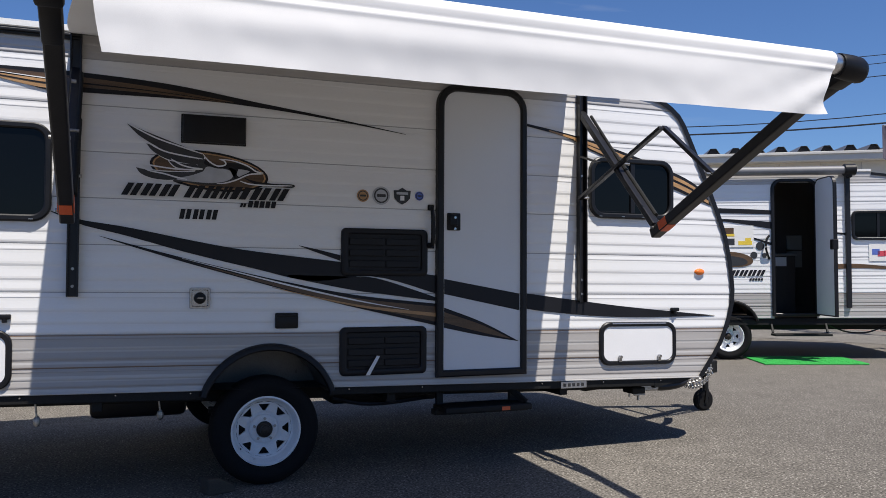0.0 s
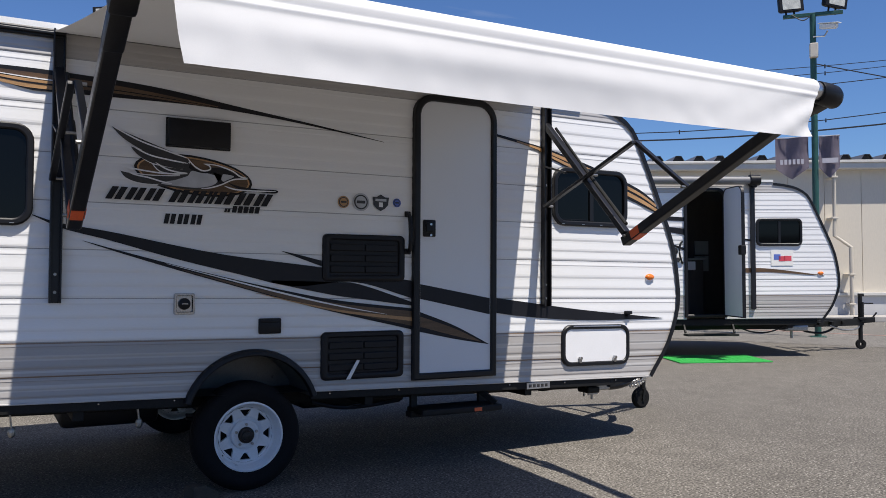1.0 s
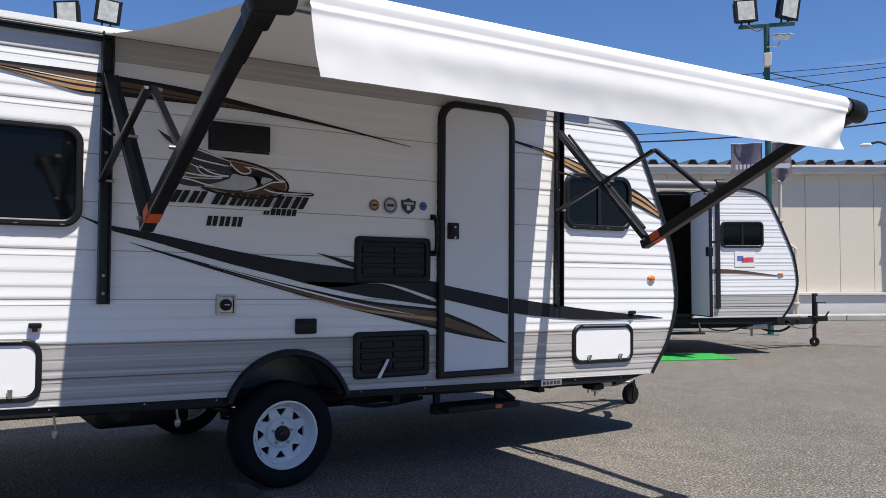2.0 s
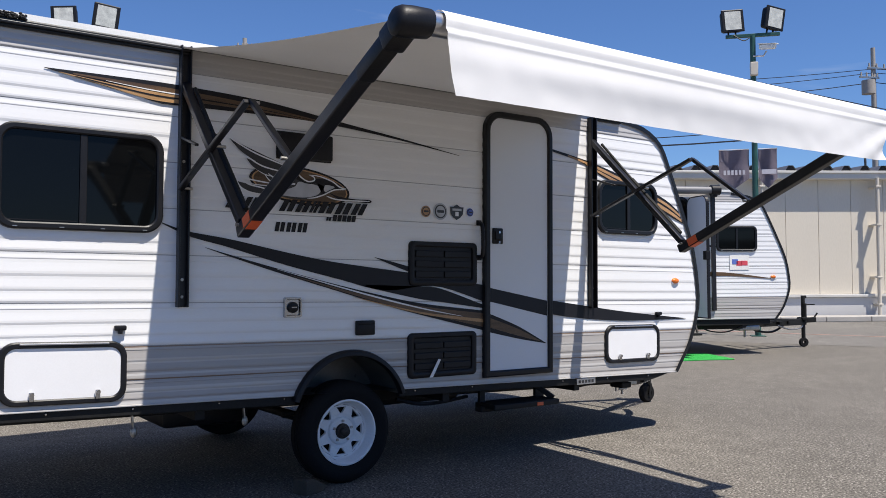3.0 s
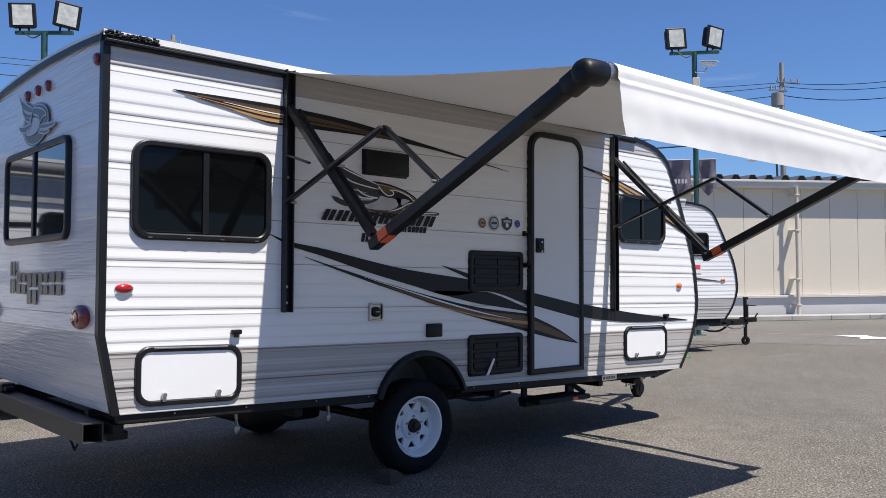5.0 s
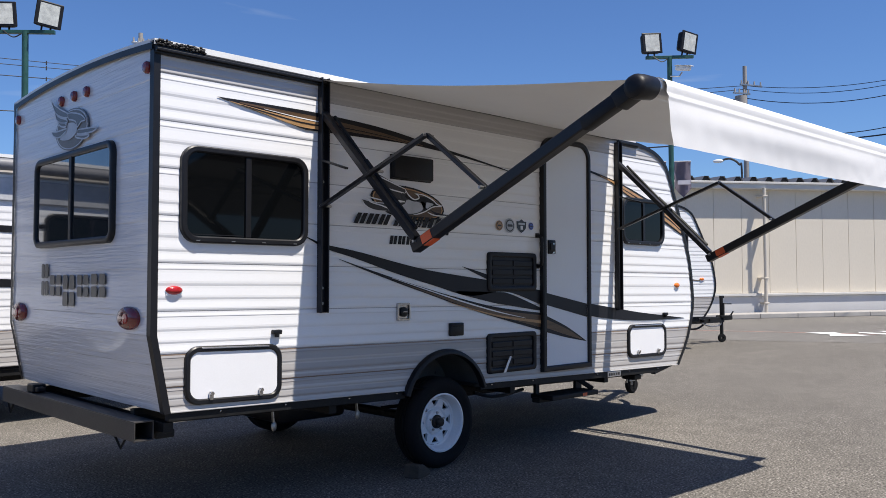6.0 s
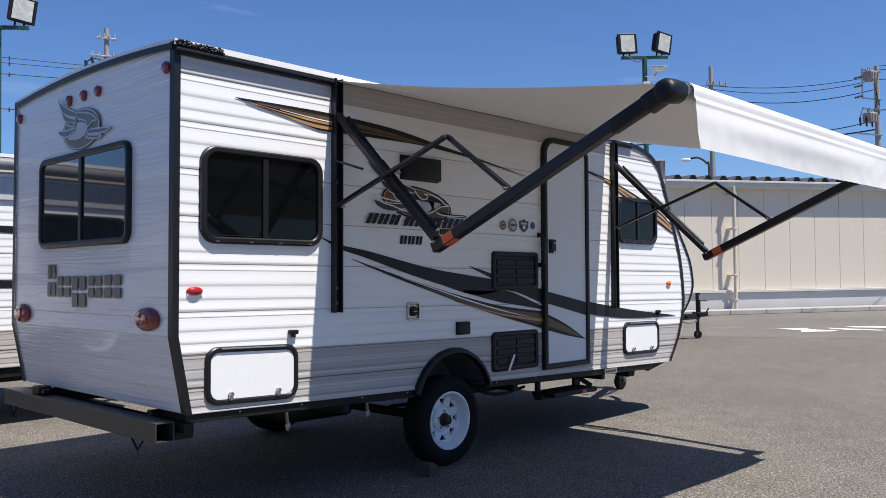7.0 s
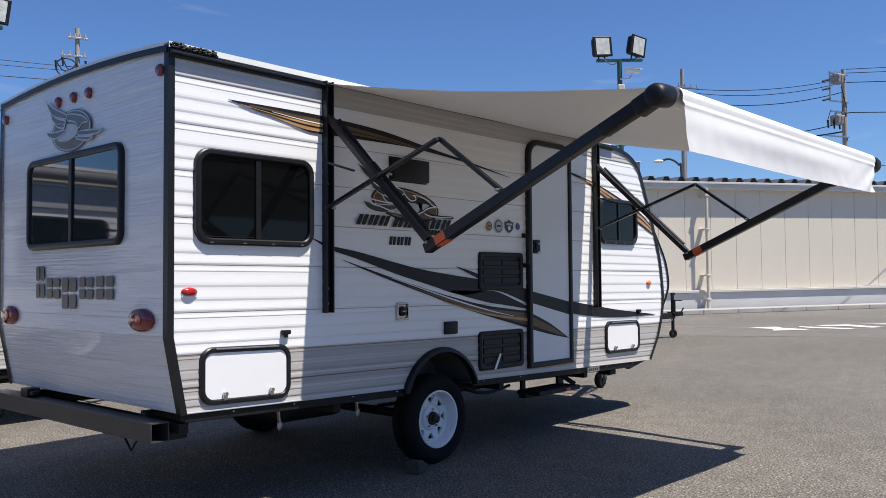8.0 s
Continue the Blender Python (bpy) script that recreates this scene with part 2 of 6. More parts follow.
def bar(bm, p0, p1, wide, deep, bevel=0.004, up=(0, 0, 1), mi=0):
    """A bar of rectangular section: wide across, deep along up."""
    x, y, z = axes(p0, p1, up)
    m = Matrix((x, y, z)).transposed().to_4x4()
    m.translation = (Vector(p0) + Vector(p1)) / 2
    h = (Vector(p1) - Vector(p0)).length / 2
    box(bm, (-wide / 2, -deep / 2, -h), (wide / 2, deep / 2, h), bevel, m, mi)


def tube(bm, pts, r, seg=8, mi=0):
    rings = []
    for i, p in enumerate(pts):
        a, b = pts[max(i - 1, 0)], pts[min(i + 1, len(pts) - 1)]
        x, y, _ = axes(a, b, (0.01, 0.02, 1))
        rings.append([bm.verts.new(Vector(p) + (x * math.cos(t) + y * math.sin(t)) * r) for t in (2 * math.pi * k / seg for k in range(seg))])
    for u, v in zip(rings, rings[1:]):
        for k in range(seg):
            bm.faces.new((u[k], u[(k + 1) % seg], v[(k + 1) % seg], v[k])).material_index = mi
    bm.faces.new(rings[0][::-1]).material_index = mi
    bm.faces.new(rings[-1]).material_index = mi


def lathe(bm, profile, seg=40, m=None, mi=0):
    """Turns (radius, along y) pairs round the y axis."""
    rings = [[bm.verts.new((m or Matrix()) @ Vector((r * math.cos(a), y, r * math.sin(a)))) for a in (2 * math.pi * k / seg for k in range(seg))] for r, y in profile]
    for u, v in zip(rings, rings[1:]):
        for k in range(seg):
            bm.faces.new((u[k], u[(k + 1) % seg], v[(k + 1) % seg], v[k])).material_index = mi
    return rings


def smooth_line(pts, n=8):
    """A curve through a few control points."""
    if len(pts) < 3:
        return [Vector(p) for p in pts]
    q = [Vector(p) for p in pts]
    out = []
    for i in range(len(q) - 1):
        a, b, c, d = q[max(i - 1, 0)], q[i], q[i + 1], q[min(i + 2, len(q) - 1)]
        for k in range(n):
            t = k / n
            out.append(0.5 * (2 * b + (c - a) * t + (2 * a - 5 * b + 4 * c - d) * t * t + (3 * b - a - 3 * c + d) * t ** 3))
    return out + [q[-1]]


def plate(bm, outline, y0, y1, mi=0):
    """A flat plate in the xz plane, y0 its outer face and y1 its back."""
    f = [bm.verts.new((p[0], y0, p[1])) for p in outline]
    g = [bm.verts.new((p[0], y1, p[1])) for p in outline]
    bm.faces.new(f).material_index = mi
    bm.faces.new(g[::-1]).material_index = mi
    for k in range(len(f)):
        bm.faces.new((f[k], g[k], g[(k + 1) % len(f)], f[(k + 1) % len(f)])).material_index = mi


def band(bm, upper, lower, y0, y1, mi=0, n=26):
    """A strip between two curves, made of quads so that it stays clean when it tapers."""
    def even(pts):
        c = smooth_line(pts)
        lo, hi = c[0][0], c[-1][0]
        out = []
        for k in range(n + 1):
            x = lo + (hi - lo) * k / n
            for a, b in zip(c, c[1:]):
                if a[0] <= x <= b[0] + 1e-9:
                    f = 0 if b[0] == a[0] else (x - a[0]) / (b[0] - a[0])
                    out.append((x, a[1] + (b[1] - a[1]) * f))
                    break
            else:
                out.append((x, c[-1][1]))
        return out
    u, d = even(upper), even(lower)
    rows = [[bm.verts.new((p[0], y, p[1])) for p in line] for line, y in ((u, y0), (d, y0), (d, y1), (u, y1))]
    for a, b in ((0, 1), (1, 2), (2, 3), (3, 0)):
        for k in range(n):
            bm.faces.new((rows[a][k], rows[a][k + 1], rows[b][k + 1], rows[b][k])).material_index = mi
    for k in (0, n):
        bm.faces.new([rows[i][k] for i in range(4)]).material_index = mi


def rounded(x0, z0, x1, z1, r, n=6):
    out = []
    for cx, cz, a0 in ((x1 - r, z1 - r, 0), (x0 + r, z1 - r, 90), (x0 + r, z0 + r, 180), (x1 - r, z0 + r, 270)):
        for k in range(n + 1):
            a = radians(a0 + 90 * k / n)
            out.append((cx + r * math.cos(a), cz + r * math.sin(a)))
    return out


def frame_ring(bm, outer, inner, y0, y1, mi=0, lip=0.006):
    """A raised frame between two outlines with the same number of points, its edges rounded over."""
    def blend(f):
        return [(a[0] + (b[0] - a[0]) * f, a[1] + (b[1] - a[1]) * f) for a, b in zip(outer, inner)]
    rings = [(outer, y1), (blend(0.06), y0 + lip), (blend(0.25), y0), (blend(0.75), y0), (blend(0.94), y0 + lip), (inner, y1)]
    vs = [[bm.verts.new((p[0], y, p[1])) for p in o] for o, y in rings]
    k = len(outer)
    for u, v in zip(vs, vs[1:] + vs[:1]):
        for i in range(k):
            bm.faces.new((u[i], u[(i + 1) % k], v[(i + 1) % k], v[i])).material_index = mi


def blob(bm, c, rx, ry, rz, seg=16, rings=8, mi=0):
    made = bmesh.ops.create_uvsphere(bm, u_segments=seg, v_segments=rings, radius=1.0, matrix=Matrix.Translation(c) @ Matrix.Diagonal((rx, ry, rz, 1)))["verts"]
    for f in {f for v in made for f in v.link_faces}:
        f.material_index = mi


# ---- ground and road ----
def ease(a, b, v):
    t = min(max((v - a) / (b - a), 0.0), 1.0)
    return t * t * (3 - 2 * t)


def ground_z(x, y):
    """Level yard with a shallow drainage dip behind the trailer."""
    return -DIP * ease(2.4, 3.5, y) * (1 - ease(8, 11, y)) * (1 - ease(4, 8, x)) * ease(-14, -9, x)


DIP = 0.065
bm = bmesh.new()
gx = [-400, -60] + [-14 + 0.5 * k for k in range(11)] + [-5, 0, 2] + [4 + 0.4 * k for k in range(11)] + [60, 400]
gy = [-400, -60, -20, 0] + [2.4 + 0.1 * k for k in range(12)] + [5, 6.5] + [8 + 0.3 * k for k in range(11)] + [60, 400]
rows = [[bm.verts.new((x, y, ground_z(x, y))) for y in gy] for x in gx]
for u, v in zip(rows, rows[1:]):
    for k in range(len(gy) - 1):
        bm.faces.new((u[k], v[k], v[k + 1], u[k + 1]))
tagged(part("ground", bm, ASPHALT, None, "worn grey asphalt of the sales yard with pale stone specks", "all"), category="ground", kind="structure")

BX, BY, BTURN = 23.97, 7.63, -31.0          # foot of the far building's wall, and its run
BUILD = pose(BX, BY, 0, 0, 0, BTURN)
bm = bmesh.new()
quad(bm, ((9.0, 16.6, 0.004), (9.0, 15.9, 0.004), (30, -30.7, 0.004), (80, -70, 0.004)))
quad(bm, ((9.0, 16.6, 0.004), (80, -70, 0.004), (80, -25.5, 0.004), (22.0, 8.9, 0.004)))
road = tagged(part("road", bm, ROADASPHALT, None, "pale grey asphalt lane along the far building"), category="road", kind="structure")
bm = bmesh.new()
bar(bm, (14.7, 12.5, 0.0), (24.0, -17.3, 0.0), 0.10, 0.016, 0)
mark = tagged(part("road_line", bm, ROADRED, None, "thin faded red line painted on the lane"), category="road marking", kind="structure")
for pts in (((17.35, 3.70), (17.95, 3.25), (17.55, 2.95), (17.45, 2.30), (17.15, 2.35), (16.65, 2.85), (17.15, 3.05)),
            ((18.30, 2.85), (18.20, 1.55), (17.95, 1.60), (17.85, 2.30), (18.05, 2.75)),
            ((18.90, 2.65), (19.50, 2.10), (18.98, 1.16), (18.60, 1.30), (18.90, 1.90), (18.70, 2.40)),
            ((19.80, 1.95), (20.50, 1.20), (20.05, 0.30), (19.70, 0.55), (19.95, 1.10))):
    bm = bmesh.new()
    f = bm.faces.new([bm.verts.new((p[0], p[1], 0.014)) for p in pts])
    bmesh.ops.triangulate(bm, faces=[f])
    tagged(part("road_character", bm, ROADWHITE, None, "worn white road character painted on the lane"), category="road marking", group="road characters")

# ---- far building ----
hall = root("warehouse", BUILD, "long low cream panelled warehouse with a folded metal roof", "building")
bm = bmesh.new()
box(bm, (-30, 0.06, 0), (70, 14, 4.2))
part("wall", bm, BASEWALL, hall)
bm = bmesh.new()
box(bm, (-30, -0.12, 0), (70, 0.06, 0.66), 0.02)
part("base_wall", bm, BASEWALL, hall, "grey plinth wall under the cream panels")
bm = bmesh.new()
box(bm, (-30, -0.20, 0.66), (70, 0.06, 0.74), 0.01)
part("ledge", bm, FASCIA, hall, "pale sheet-metal ledge over the plinth")
bm = bmesh.new()
box(bm, (-30, -0.31, 4.05), (70, 0.2, 4.25), 0.03)
part("gutter", bm, FASCIA, hall, "pale box gutter under the roof edge")
bm = bmesh.new()
box(bm, (-30, -0.36, 4.21), (70, -0.28, 4.28), 0.01)
part("gutter_lip", bm, FASCIA, hall)
bm = bmesh.new()
P = 0.555
for k in range(-53, 126):
    x = k * P
    a = [(x - P / 2, 4.26), (x - 0.19, 4.26), (x - 0.07, 4.44), (x + 0.07, 4.44), (x + 0.19, 4.26), (x + P / 2, 4.26)]
    for u, v in zip(a, a[1:]):
        quad(bm, ((u[0], -0.25, u[1]), (v[0], -0.25, v[1]), (v[0], 14, v[1] + 0.35), (u[0], 14, u[1] + 0.35)))
part("roof", bm, ROOFMETAL, hall, "grey folded-plate metal roof, its open rib ends filled with painted shade")
# dark plates painted as the shade inside the open roof ribs
bm = bmesh.new()
plate(bm, ((-0.18, 4.262), (0.18, 4.262), (0.066, 4.432), (-0.066, 4.432)), -0.19, -0.18)
rib = part("rib_hollow_shade", bm, HOLLOWSHADE, hall)
for k in range(-53, 126):
    ob = rib if k == 0 else rib.copy()
    if k:
        scene.collection.objects.link(ob)
    ob.location = (k * P, 0, 0)
for s, jog in ((-0.26, 0.0), (-3.70, 0.42), (20.0, 0.0), (-19.0, 0.0)):
    bm = bmesh.new()
    if jog:
        tube(bm, [(s, -0.33, 4.08), (s, -0.33, 2.25), (s + jog, -0.33, 1.95), (s + jog, -0.33, 0.05)], 0.055, 12)
    else:
        rod(bm, (s, -0.33, 0.05), (s, -0.33, 4.08), 0.055, seg=12)
    for z in (0.42, 1.2, 2.7, 3.8):
        x = s + (jog if z < 2 else 0)
        box(bm, (x - 0.08, -0.4, z), (x + 0.08, 0.06, z + 0.05), 0.01)
    part("downpipe", bm, PIPE, hall, "cream plastic downpipe on brackets", True)
bm = bmesh.new()
box(bm, (0, 0.0, 0.745), (0.973, 0.06, 4.05), 0.006)
panel = part("wall_panel", bm, CREAM, hall)
for k in range(-30, 70):
    ob = panel if k == 0 else panel.copy()
    if k:
        scene.collection.objects.link(ob)
    ob.location = (0.117 + k * 0.983, 0, 0)
bm = bmesh.new()
box(bm, (0, 0, 0), (1.29, 0.75, 0.15), 0.02)
stone = part("kerbstone", bm, CONCRETE, hall)
for k in range(-22, 50):
    ob = stone if k == 0 else stone.copy()
    if k:
        scene.collection.objects.link(ob)
    ob.location = (0.35 + k * 1.3, -1.05, 0)


# ---- parts that all trailers share ----
def wheel(parent, x, y, z, r=0.334):
    tyre_m = Matrix.Translation((x, y, z))
    bm = bmesh.new()
    w, ri = 0.205, 0.210
    lathe(bm, [(ri, 0.03), (ri + 0.012, 0.012), (ri + 0.05, 0.0), (r - 0.055, -0.004), (r - 0.022, 0.010), (r - 0.008, 0.028), (r, 0.045), (r, 0.065), (r - 0.009, 0.067), (r - 0.009, 0.075), (r, 0.077), (r, 0.10), (r - 0.009, 0.102), (r - 0.009, 0.110), (r, 0.112), (r, w - 0.045), (r - 0.02, w - 0.01), (ri + 0.04, w), (ri, w - 0.03), (ri, 0.03)], 56, tyre_m)
    t = part("wheel", bm, TYRE, parent, "black road tyre on a white steel wheel", True)
    bm = bmesh.new()
    lathe(bm, [(ri + 0.004, 0.03), (ri + 0.006, 0.012), (ri - 0.004, 0.010), (ri - 0.012, 0.024), (ri - 0.020, 0.06), (ri - 0.026, 0.088), (ri - 0.038, 0.098)], 56, tyre_m)
    # the spoked disc: eight openings between spokes
    n, yo = 8, 0.096
    def P2(rad, ang, dy=0.0):
        return tyre_m @ Vector((rad * math.cos(ang), yo + dy, rad * math.sin(ang)))
    for k in range(n):
        a0 = 2 * math.pi * k / n + radians(90)
        h = math.pi / n
        o1, o2 = 0.160, 0.115
        wo, wi = radians(13.0), radians(3.5)
        cells = [[(0.173, a0 - h), (0.173, a0), (0.173, a0 + h)], [(o1, a0 - h), (o1, a0 - wo), (o1, a0 + wo), (o1, a0 + h)], [(o2, a0 - h), (o2, a0 - wi), (o2, a0 + wi), (o2, a0 + h)], [(0.092, a0 - h), (0.092, a0), (0.092, a0 + h)]]
        def F(*p):
            bm.faces.new([bm.verts.new(P2(q[0], q[1], 0.012 if q[0] < 0.10 else 0)) for q in p])
        F(cells[0][0], cells[0][1], cells[1][1], cells[1][0])
        F(cells[0][1], cells[1][2], cells[1][1])
        F(cells[0][1], cells[0][2], cells[1][3], cells[1][2])
        F(cells[1][0], cells[1][1], cells[2][1], cells[2][0])
        F(cells[1][2], cells[1][3], cells[2][3], cells[2][2])
        F(cells[2][0], cells[2][1], cells[3][1], cells[3][0])
        F(cells[2][1], cells[2][2], cells[3][1])
        F(cells[2][2], cells[2][3], cells[3][2], cells[3][1])
        e = 0.022
        for u, v in (((o1, a0 - wo), (o1, a0 + wo)), ((o1, a0 - wo), (o2, a0 - wi)), ((o1, a0 + wo), (o2, a0 + wi)), ((o2, a0 - wi), (o2, a0 + wi))):
            bm.faces.new([bm.verts.new(p) for p in (P2(*u), P2(*v), P2(*v, e), P2(*u, e))])
    lathe(bm, [(0.093, yo + 0.012), (0.088, yo - 0.008), (0.076, yo - 0.016), (0.045, yo - 0.016)], 32, tyre_m)
    bmesh.ops.remove_doubles(bm, verts=bm.verts, dist=0.0004)
    part("rim", bm, RIMPAINT, t, "white eight-spoke steel rim")
    bm = bmesh.new()
    lathe(bm, [(0.205, 0.15), (0.04, 0.155)], 32, tyre_m)
    part("brake_drum", bm, CHASSIS, t)
    bm = bmesh.new()
    lathe(bm, [(0.052, yo), (0.050, yo - 0.028), (0.044, yo - 0.036), (0.034, yo - 0.038), (0.032, yo - 0.066), (0.024, yo - 0.072), (0.0005, yo - 0.073)], 24, tyre_m)
    part("hub", bm, RUST, t, "rusty bare wheel hub", True)
    for k in range(5):
        a = 2 * math.pi * k / 5 + 0.3
        c = tyre_m @ Vector((0.067 * math.cos(a), 0, 0.067 * math.sin(a)))
        bm = bmesh.new()
        rod(bm, c + Vector((0, yo - 0.030, 0)), c + Vector((0, yo, 0)), 0.009, seg=6)
        part("wheel_nut", bm, STEEL, t)
    bm = bmesh.new()
    c = tyre_m @ Vector((-0.145, yo - 0.01, -0.115))
    rod(bm, c, c + Vector((-0.012, -0.03, -0.008)), 0.006, seg=8)
    part("valve", bm, BLACKPLASTIC, t)
    return t


def window(parent, x0, z0, x1, z1, label, glass=None, r=0.10, split=True, y=-0.004):
    glass = glass or GLASS
    bm = bmesh.new()
    frame_ring(bm, rounded(x0, z0, x1, z1, r), rounded(x0 + 0.042, z0 + 0.042, x1 - 0.042, z1 - 0.042, r - 0.035), y - 0.028, y + 0.01)
    w = part("window", bm, BLACKTRIM, parent, label, True)
    bm = bmesh.new()
    plate(bm, rounded(x0 + 0.03, z0 + 0.03, x1 - 0.03, z1 - 0.03, r - 0.025), y - 0.008, y + 0.008)
    part("pane", bm, glass, w, "dark tinted glass")
    if split:
        mid = (x0 + x1) / 2 + 0.005
        bm = bmesh.new()
        box(bm, (mid - 0.022, y - 0.020, z0 + 0.04), (mid + 0.016, y - 0.006, z1 - 0.04), 0.004)
        part("mullion", bm, BLACKTRIM, w)
        bm = bmesh.new()
        box(bm, (x0 + 0.06, y - 0.0125, z0 + 0.048), (mid - 0.03, y - 0.006, z0 + 0.053))
        part("slider_track", bm, BLACKPLASTIC, w)
    for fx in (0.12, 0.38, 0.62, 0.88):
        bm = bmesh.new()
        xx = x0 + (x1 - x0) * fx
        box(bm, (xx - 0.012, y - 0.030, z0 + 0.012), (xx + 0.012, y - 0.026, z0 + 0.017))
        part("weep_slot", bm, STEEL, w)
    return w


def hatch(parent, x0, z0, x1, z1, skew=0.0):
    """A baggage door; skew lifts its front end."""
    def sk(pts):
        return [(p[0], p[1] + skew * (p[0] - x0)) for p in pts]
    bm = bmesh.new()
    frame_ring(bm, sk(rounded(x0, z0, x1, z1, 0.085)), sk(rounded(x0 + 0.036, z0 + 0.036, x1 - 0.036, z1 - 0.036, 0.055)), -0.024, 0.006)
    h = part("baggage_door", bm, BLACKTRIM, parent, "white baggage door in a black rounded frame", True)
    bm = bmesh.new()
    plate(bm, sk(rounded(x0 + 0.03, z0 + 0.03, x1 - 0.03, z1 - 0.03, 0.06)), -0.014, 0.004)
    part("panel", bm, HATCHPAINT, h)
    bm = bmesh.new()
    bar(bm, (x0 + 0.10, -0.026, z1 - 0.012 + skew * 0.1), (x1 - 0.10, -0.026, z1 - 0.012 + skew * (x1 - x0 - 0.1)), 0.010, 0.010, 0.003)
    part("hinge", bm, ALU, h)
    for f in (0.25, 0.76):
        xx = x0 + (x1 - x0) * f
        zz = z0 + 0.055 + skew * (xx - x0)
        bm = bmesh.new()
        box(bm, (xx - 0.013, -0.034, zz - 0.03), (xx + 0.013, -0.018, zz + 0.02), 0.005)
        rod(bm, (xx, -0.042, zz + 0.008), (xx, -0.018, zz + 0.008), 0.012, seg=10)
        part("latch", bm, CHROME, h)
    return h


def lens(parent, x, z, material, rx=0.04, rz=0.022, name="marker_light", label="", y=0.0):
    bm = bmesh.new()
    blob(bm, (x, y - 0.006, z), rx, 0.024, rz)
    ob = part(name, bm, material, parent, label, True)
    bm = bmesh.new()
    box(bm, (x - rx * 0.95, y - 0.010, z - rz * 1.25), (x + rx * 0.95, y + 0.004, z - rz * 0.2), 0.004)
    part("lens_base", bm, HATCHPAINT, ob)
    return ob


def letters(parent, name, x0, z0, x1, z1, count, material, y, slant=0.25, label="", widths=None):
    """A row of plain slanted blocks in place of a brand's lettering."""
    widths = widths or [1] * count
    h, total = z1 - z0, sum(widths)
    for k in range(count):
        a = x0 + (x1 - x0) * sum(widths[:k]) / total
        w = (x1 - x0) * widths[k] / total
        bm = bmesh.new()
        def sl(px, pz):
            return (a + px * w + slant * h * (pz - 0.5), z0 + pz * h)
        polys = [[(0.06, 0), (0.40, 0), (0.40, 1), (0.06, 1)], [(0.52, 0), (0.86, 0), (0.86, 1), (0.52, 1)]] if h > 0.05 else [[(0.06, 0), (0.84, 0), (0.84, 1), (0.06, 1)]]
        for p in polys:
            plate(bm, [sl(*q) for q in p], y, y + 0.002)
        part(name, bm, material, parent, label)


def siding(parent, seams, k_of, rear, front, arch, stripes_below, y0=0.0, deep=0.0036, gap=None):
    """Corrugated siding panels on the plane y0: laps drawn out from seam to seam, cut to the rear and front outline and round the wheel."""
    def level(z, x):
        return z - k_of(z) * x
    for top, low in zip(seams, seams[1:]):
        bm = bmesh.new()
        p = top - low
        rows = [(top, 0.002), (top - 0.005, 0.002), (top - 0.0055, -0.0005)]
        cuts = [0.04, 0.15, 0.48, 0.77, 1.0]
        for a, b in zip(cuts, cuts[1:]):
            for f, d in ((0.0, 0.15), (0.18, 0.22), (0.45, 0.62), (0.70, 1.0), (0.84, 0.92), (0.94, 0.45), (1.0, 0.15)):
                rows.append((top - p * (a + (b - a) * f), -deep * d * (0.65 if b - a < 0.2 else 1)))
        rows = sorted(set(rows), key=lambda q: -q[0])
        zs = [r for r in rows if r[0] >= low - 1e-6]
        for u, v in zip(zs, zs[1:]):
            zm = (u[0] + v[0]) / 2
            spans = [(None, None)]
            if arch:
                cx, cz, rr = arch
                zz = level(zm, cx)
                if zz < cz + rr:
                    w = math.sqrt(max(rr * rr - (zz - cz) ** 2, 0)) if zz > cz else rr
                    spans = [(None, cx - w), (cx + w, None)]
            if gap and gap[1] < zm < gap[3]:
                spans = [q for s0, s1 in spans for q in ([(s0, gap[0]), (gap[2], s1)] if (s0 is None or s0 < gap[0]) and (s1 is None or s1 > gap[2]) else [(s0, s1)])]
            # seam rows take the darker colour that paints the lap's gap shade
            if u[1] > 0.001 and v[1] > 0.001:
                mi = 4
            else:
                mi = 5 if zm > 2.553 else stripes_below(zm)
            for s0, s1 in spans:
                for_top = [rear(u[0]) if s0 is None else s0, front(level(u[0], 5)) if s1 is None else s1]
                for_low = [rear(v[0]) if s0 is None else s0, front(level(v[0], 5)) if s1 is None else s1]
                quad(bm, ((for_top[0], y0 + u[1], level(u[0], for_top[0])), (for_top[1], y0 + u[1], level(u[0], for_top[1])),
                          (for_low[1], y0 + v[1], level(v[0], for_low[1])), (for_low[0], y0 + v[1], level(v[0], for_low[0]))), mi)
        bmesh.ops.remove_doubles(bm, verts=bm.verts, dist=0.0002)
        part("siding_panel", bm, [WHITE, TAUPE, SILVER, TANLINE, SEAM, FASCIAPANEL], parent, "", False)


def outline(zs_front, zs_rear):
    def interp(table):
        def f(z):
            t = sorted(table)
            if z <= t[0][0]:
                return t[0][1]
            for (a, xa), (b, xb) in zip(t, t[1:]):
                if z <= b:
                    return xa + (xb - xa) * (z - a) / (b - a)
            return t[-1][1]
        return f
    return interp(zs_front), interp(zs_rear)


def curve_table(pts, n=10):
    return [(p[0], p[1]) for p in smooth_line(pts, n)]


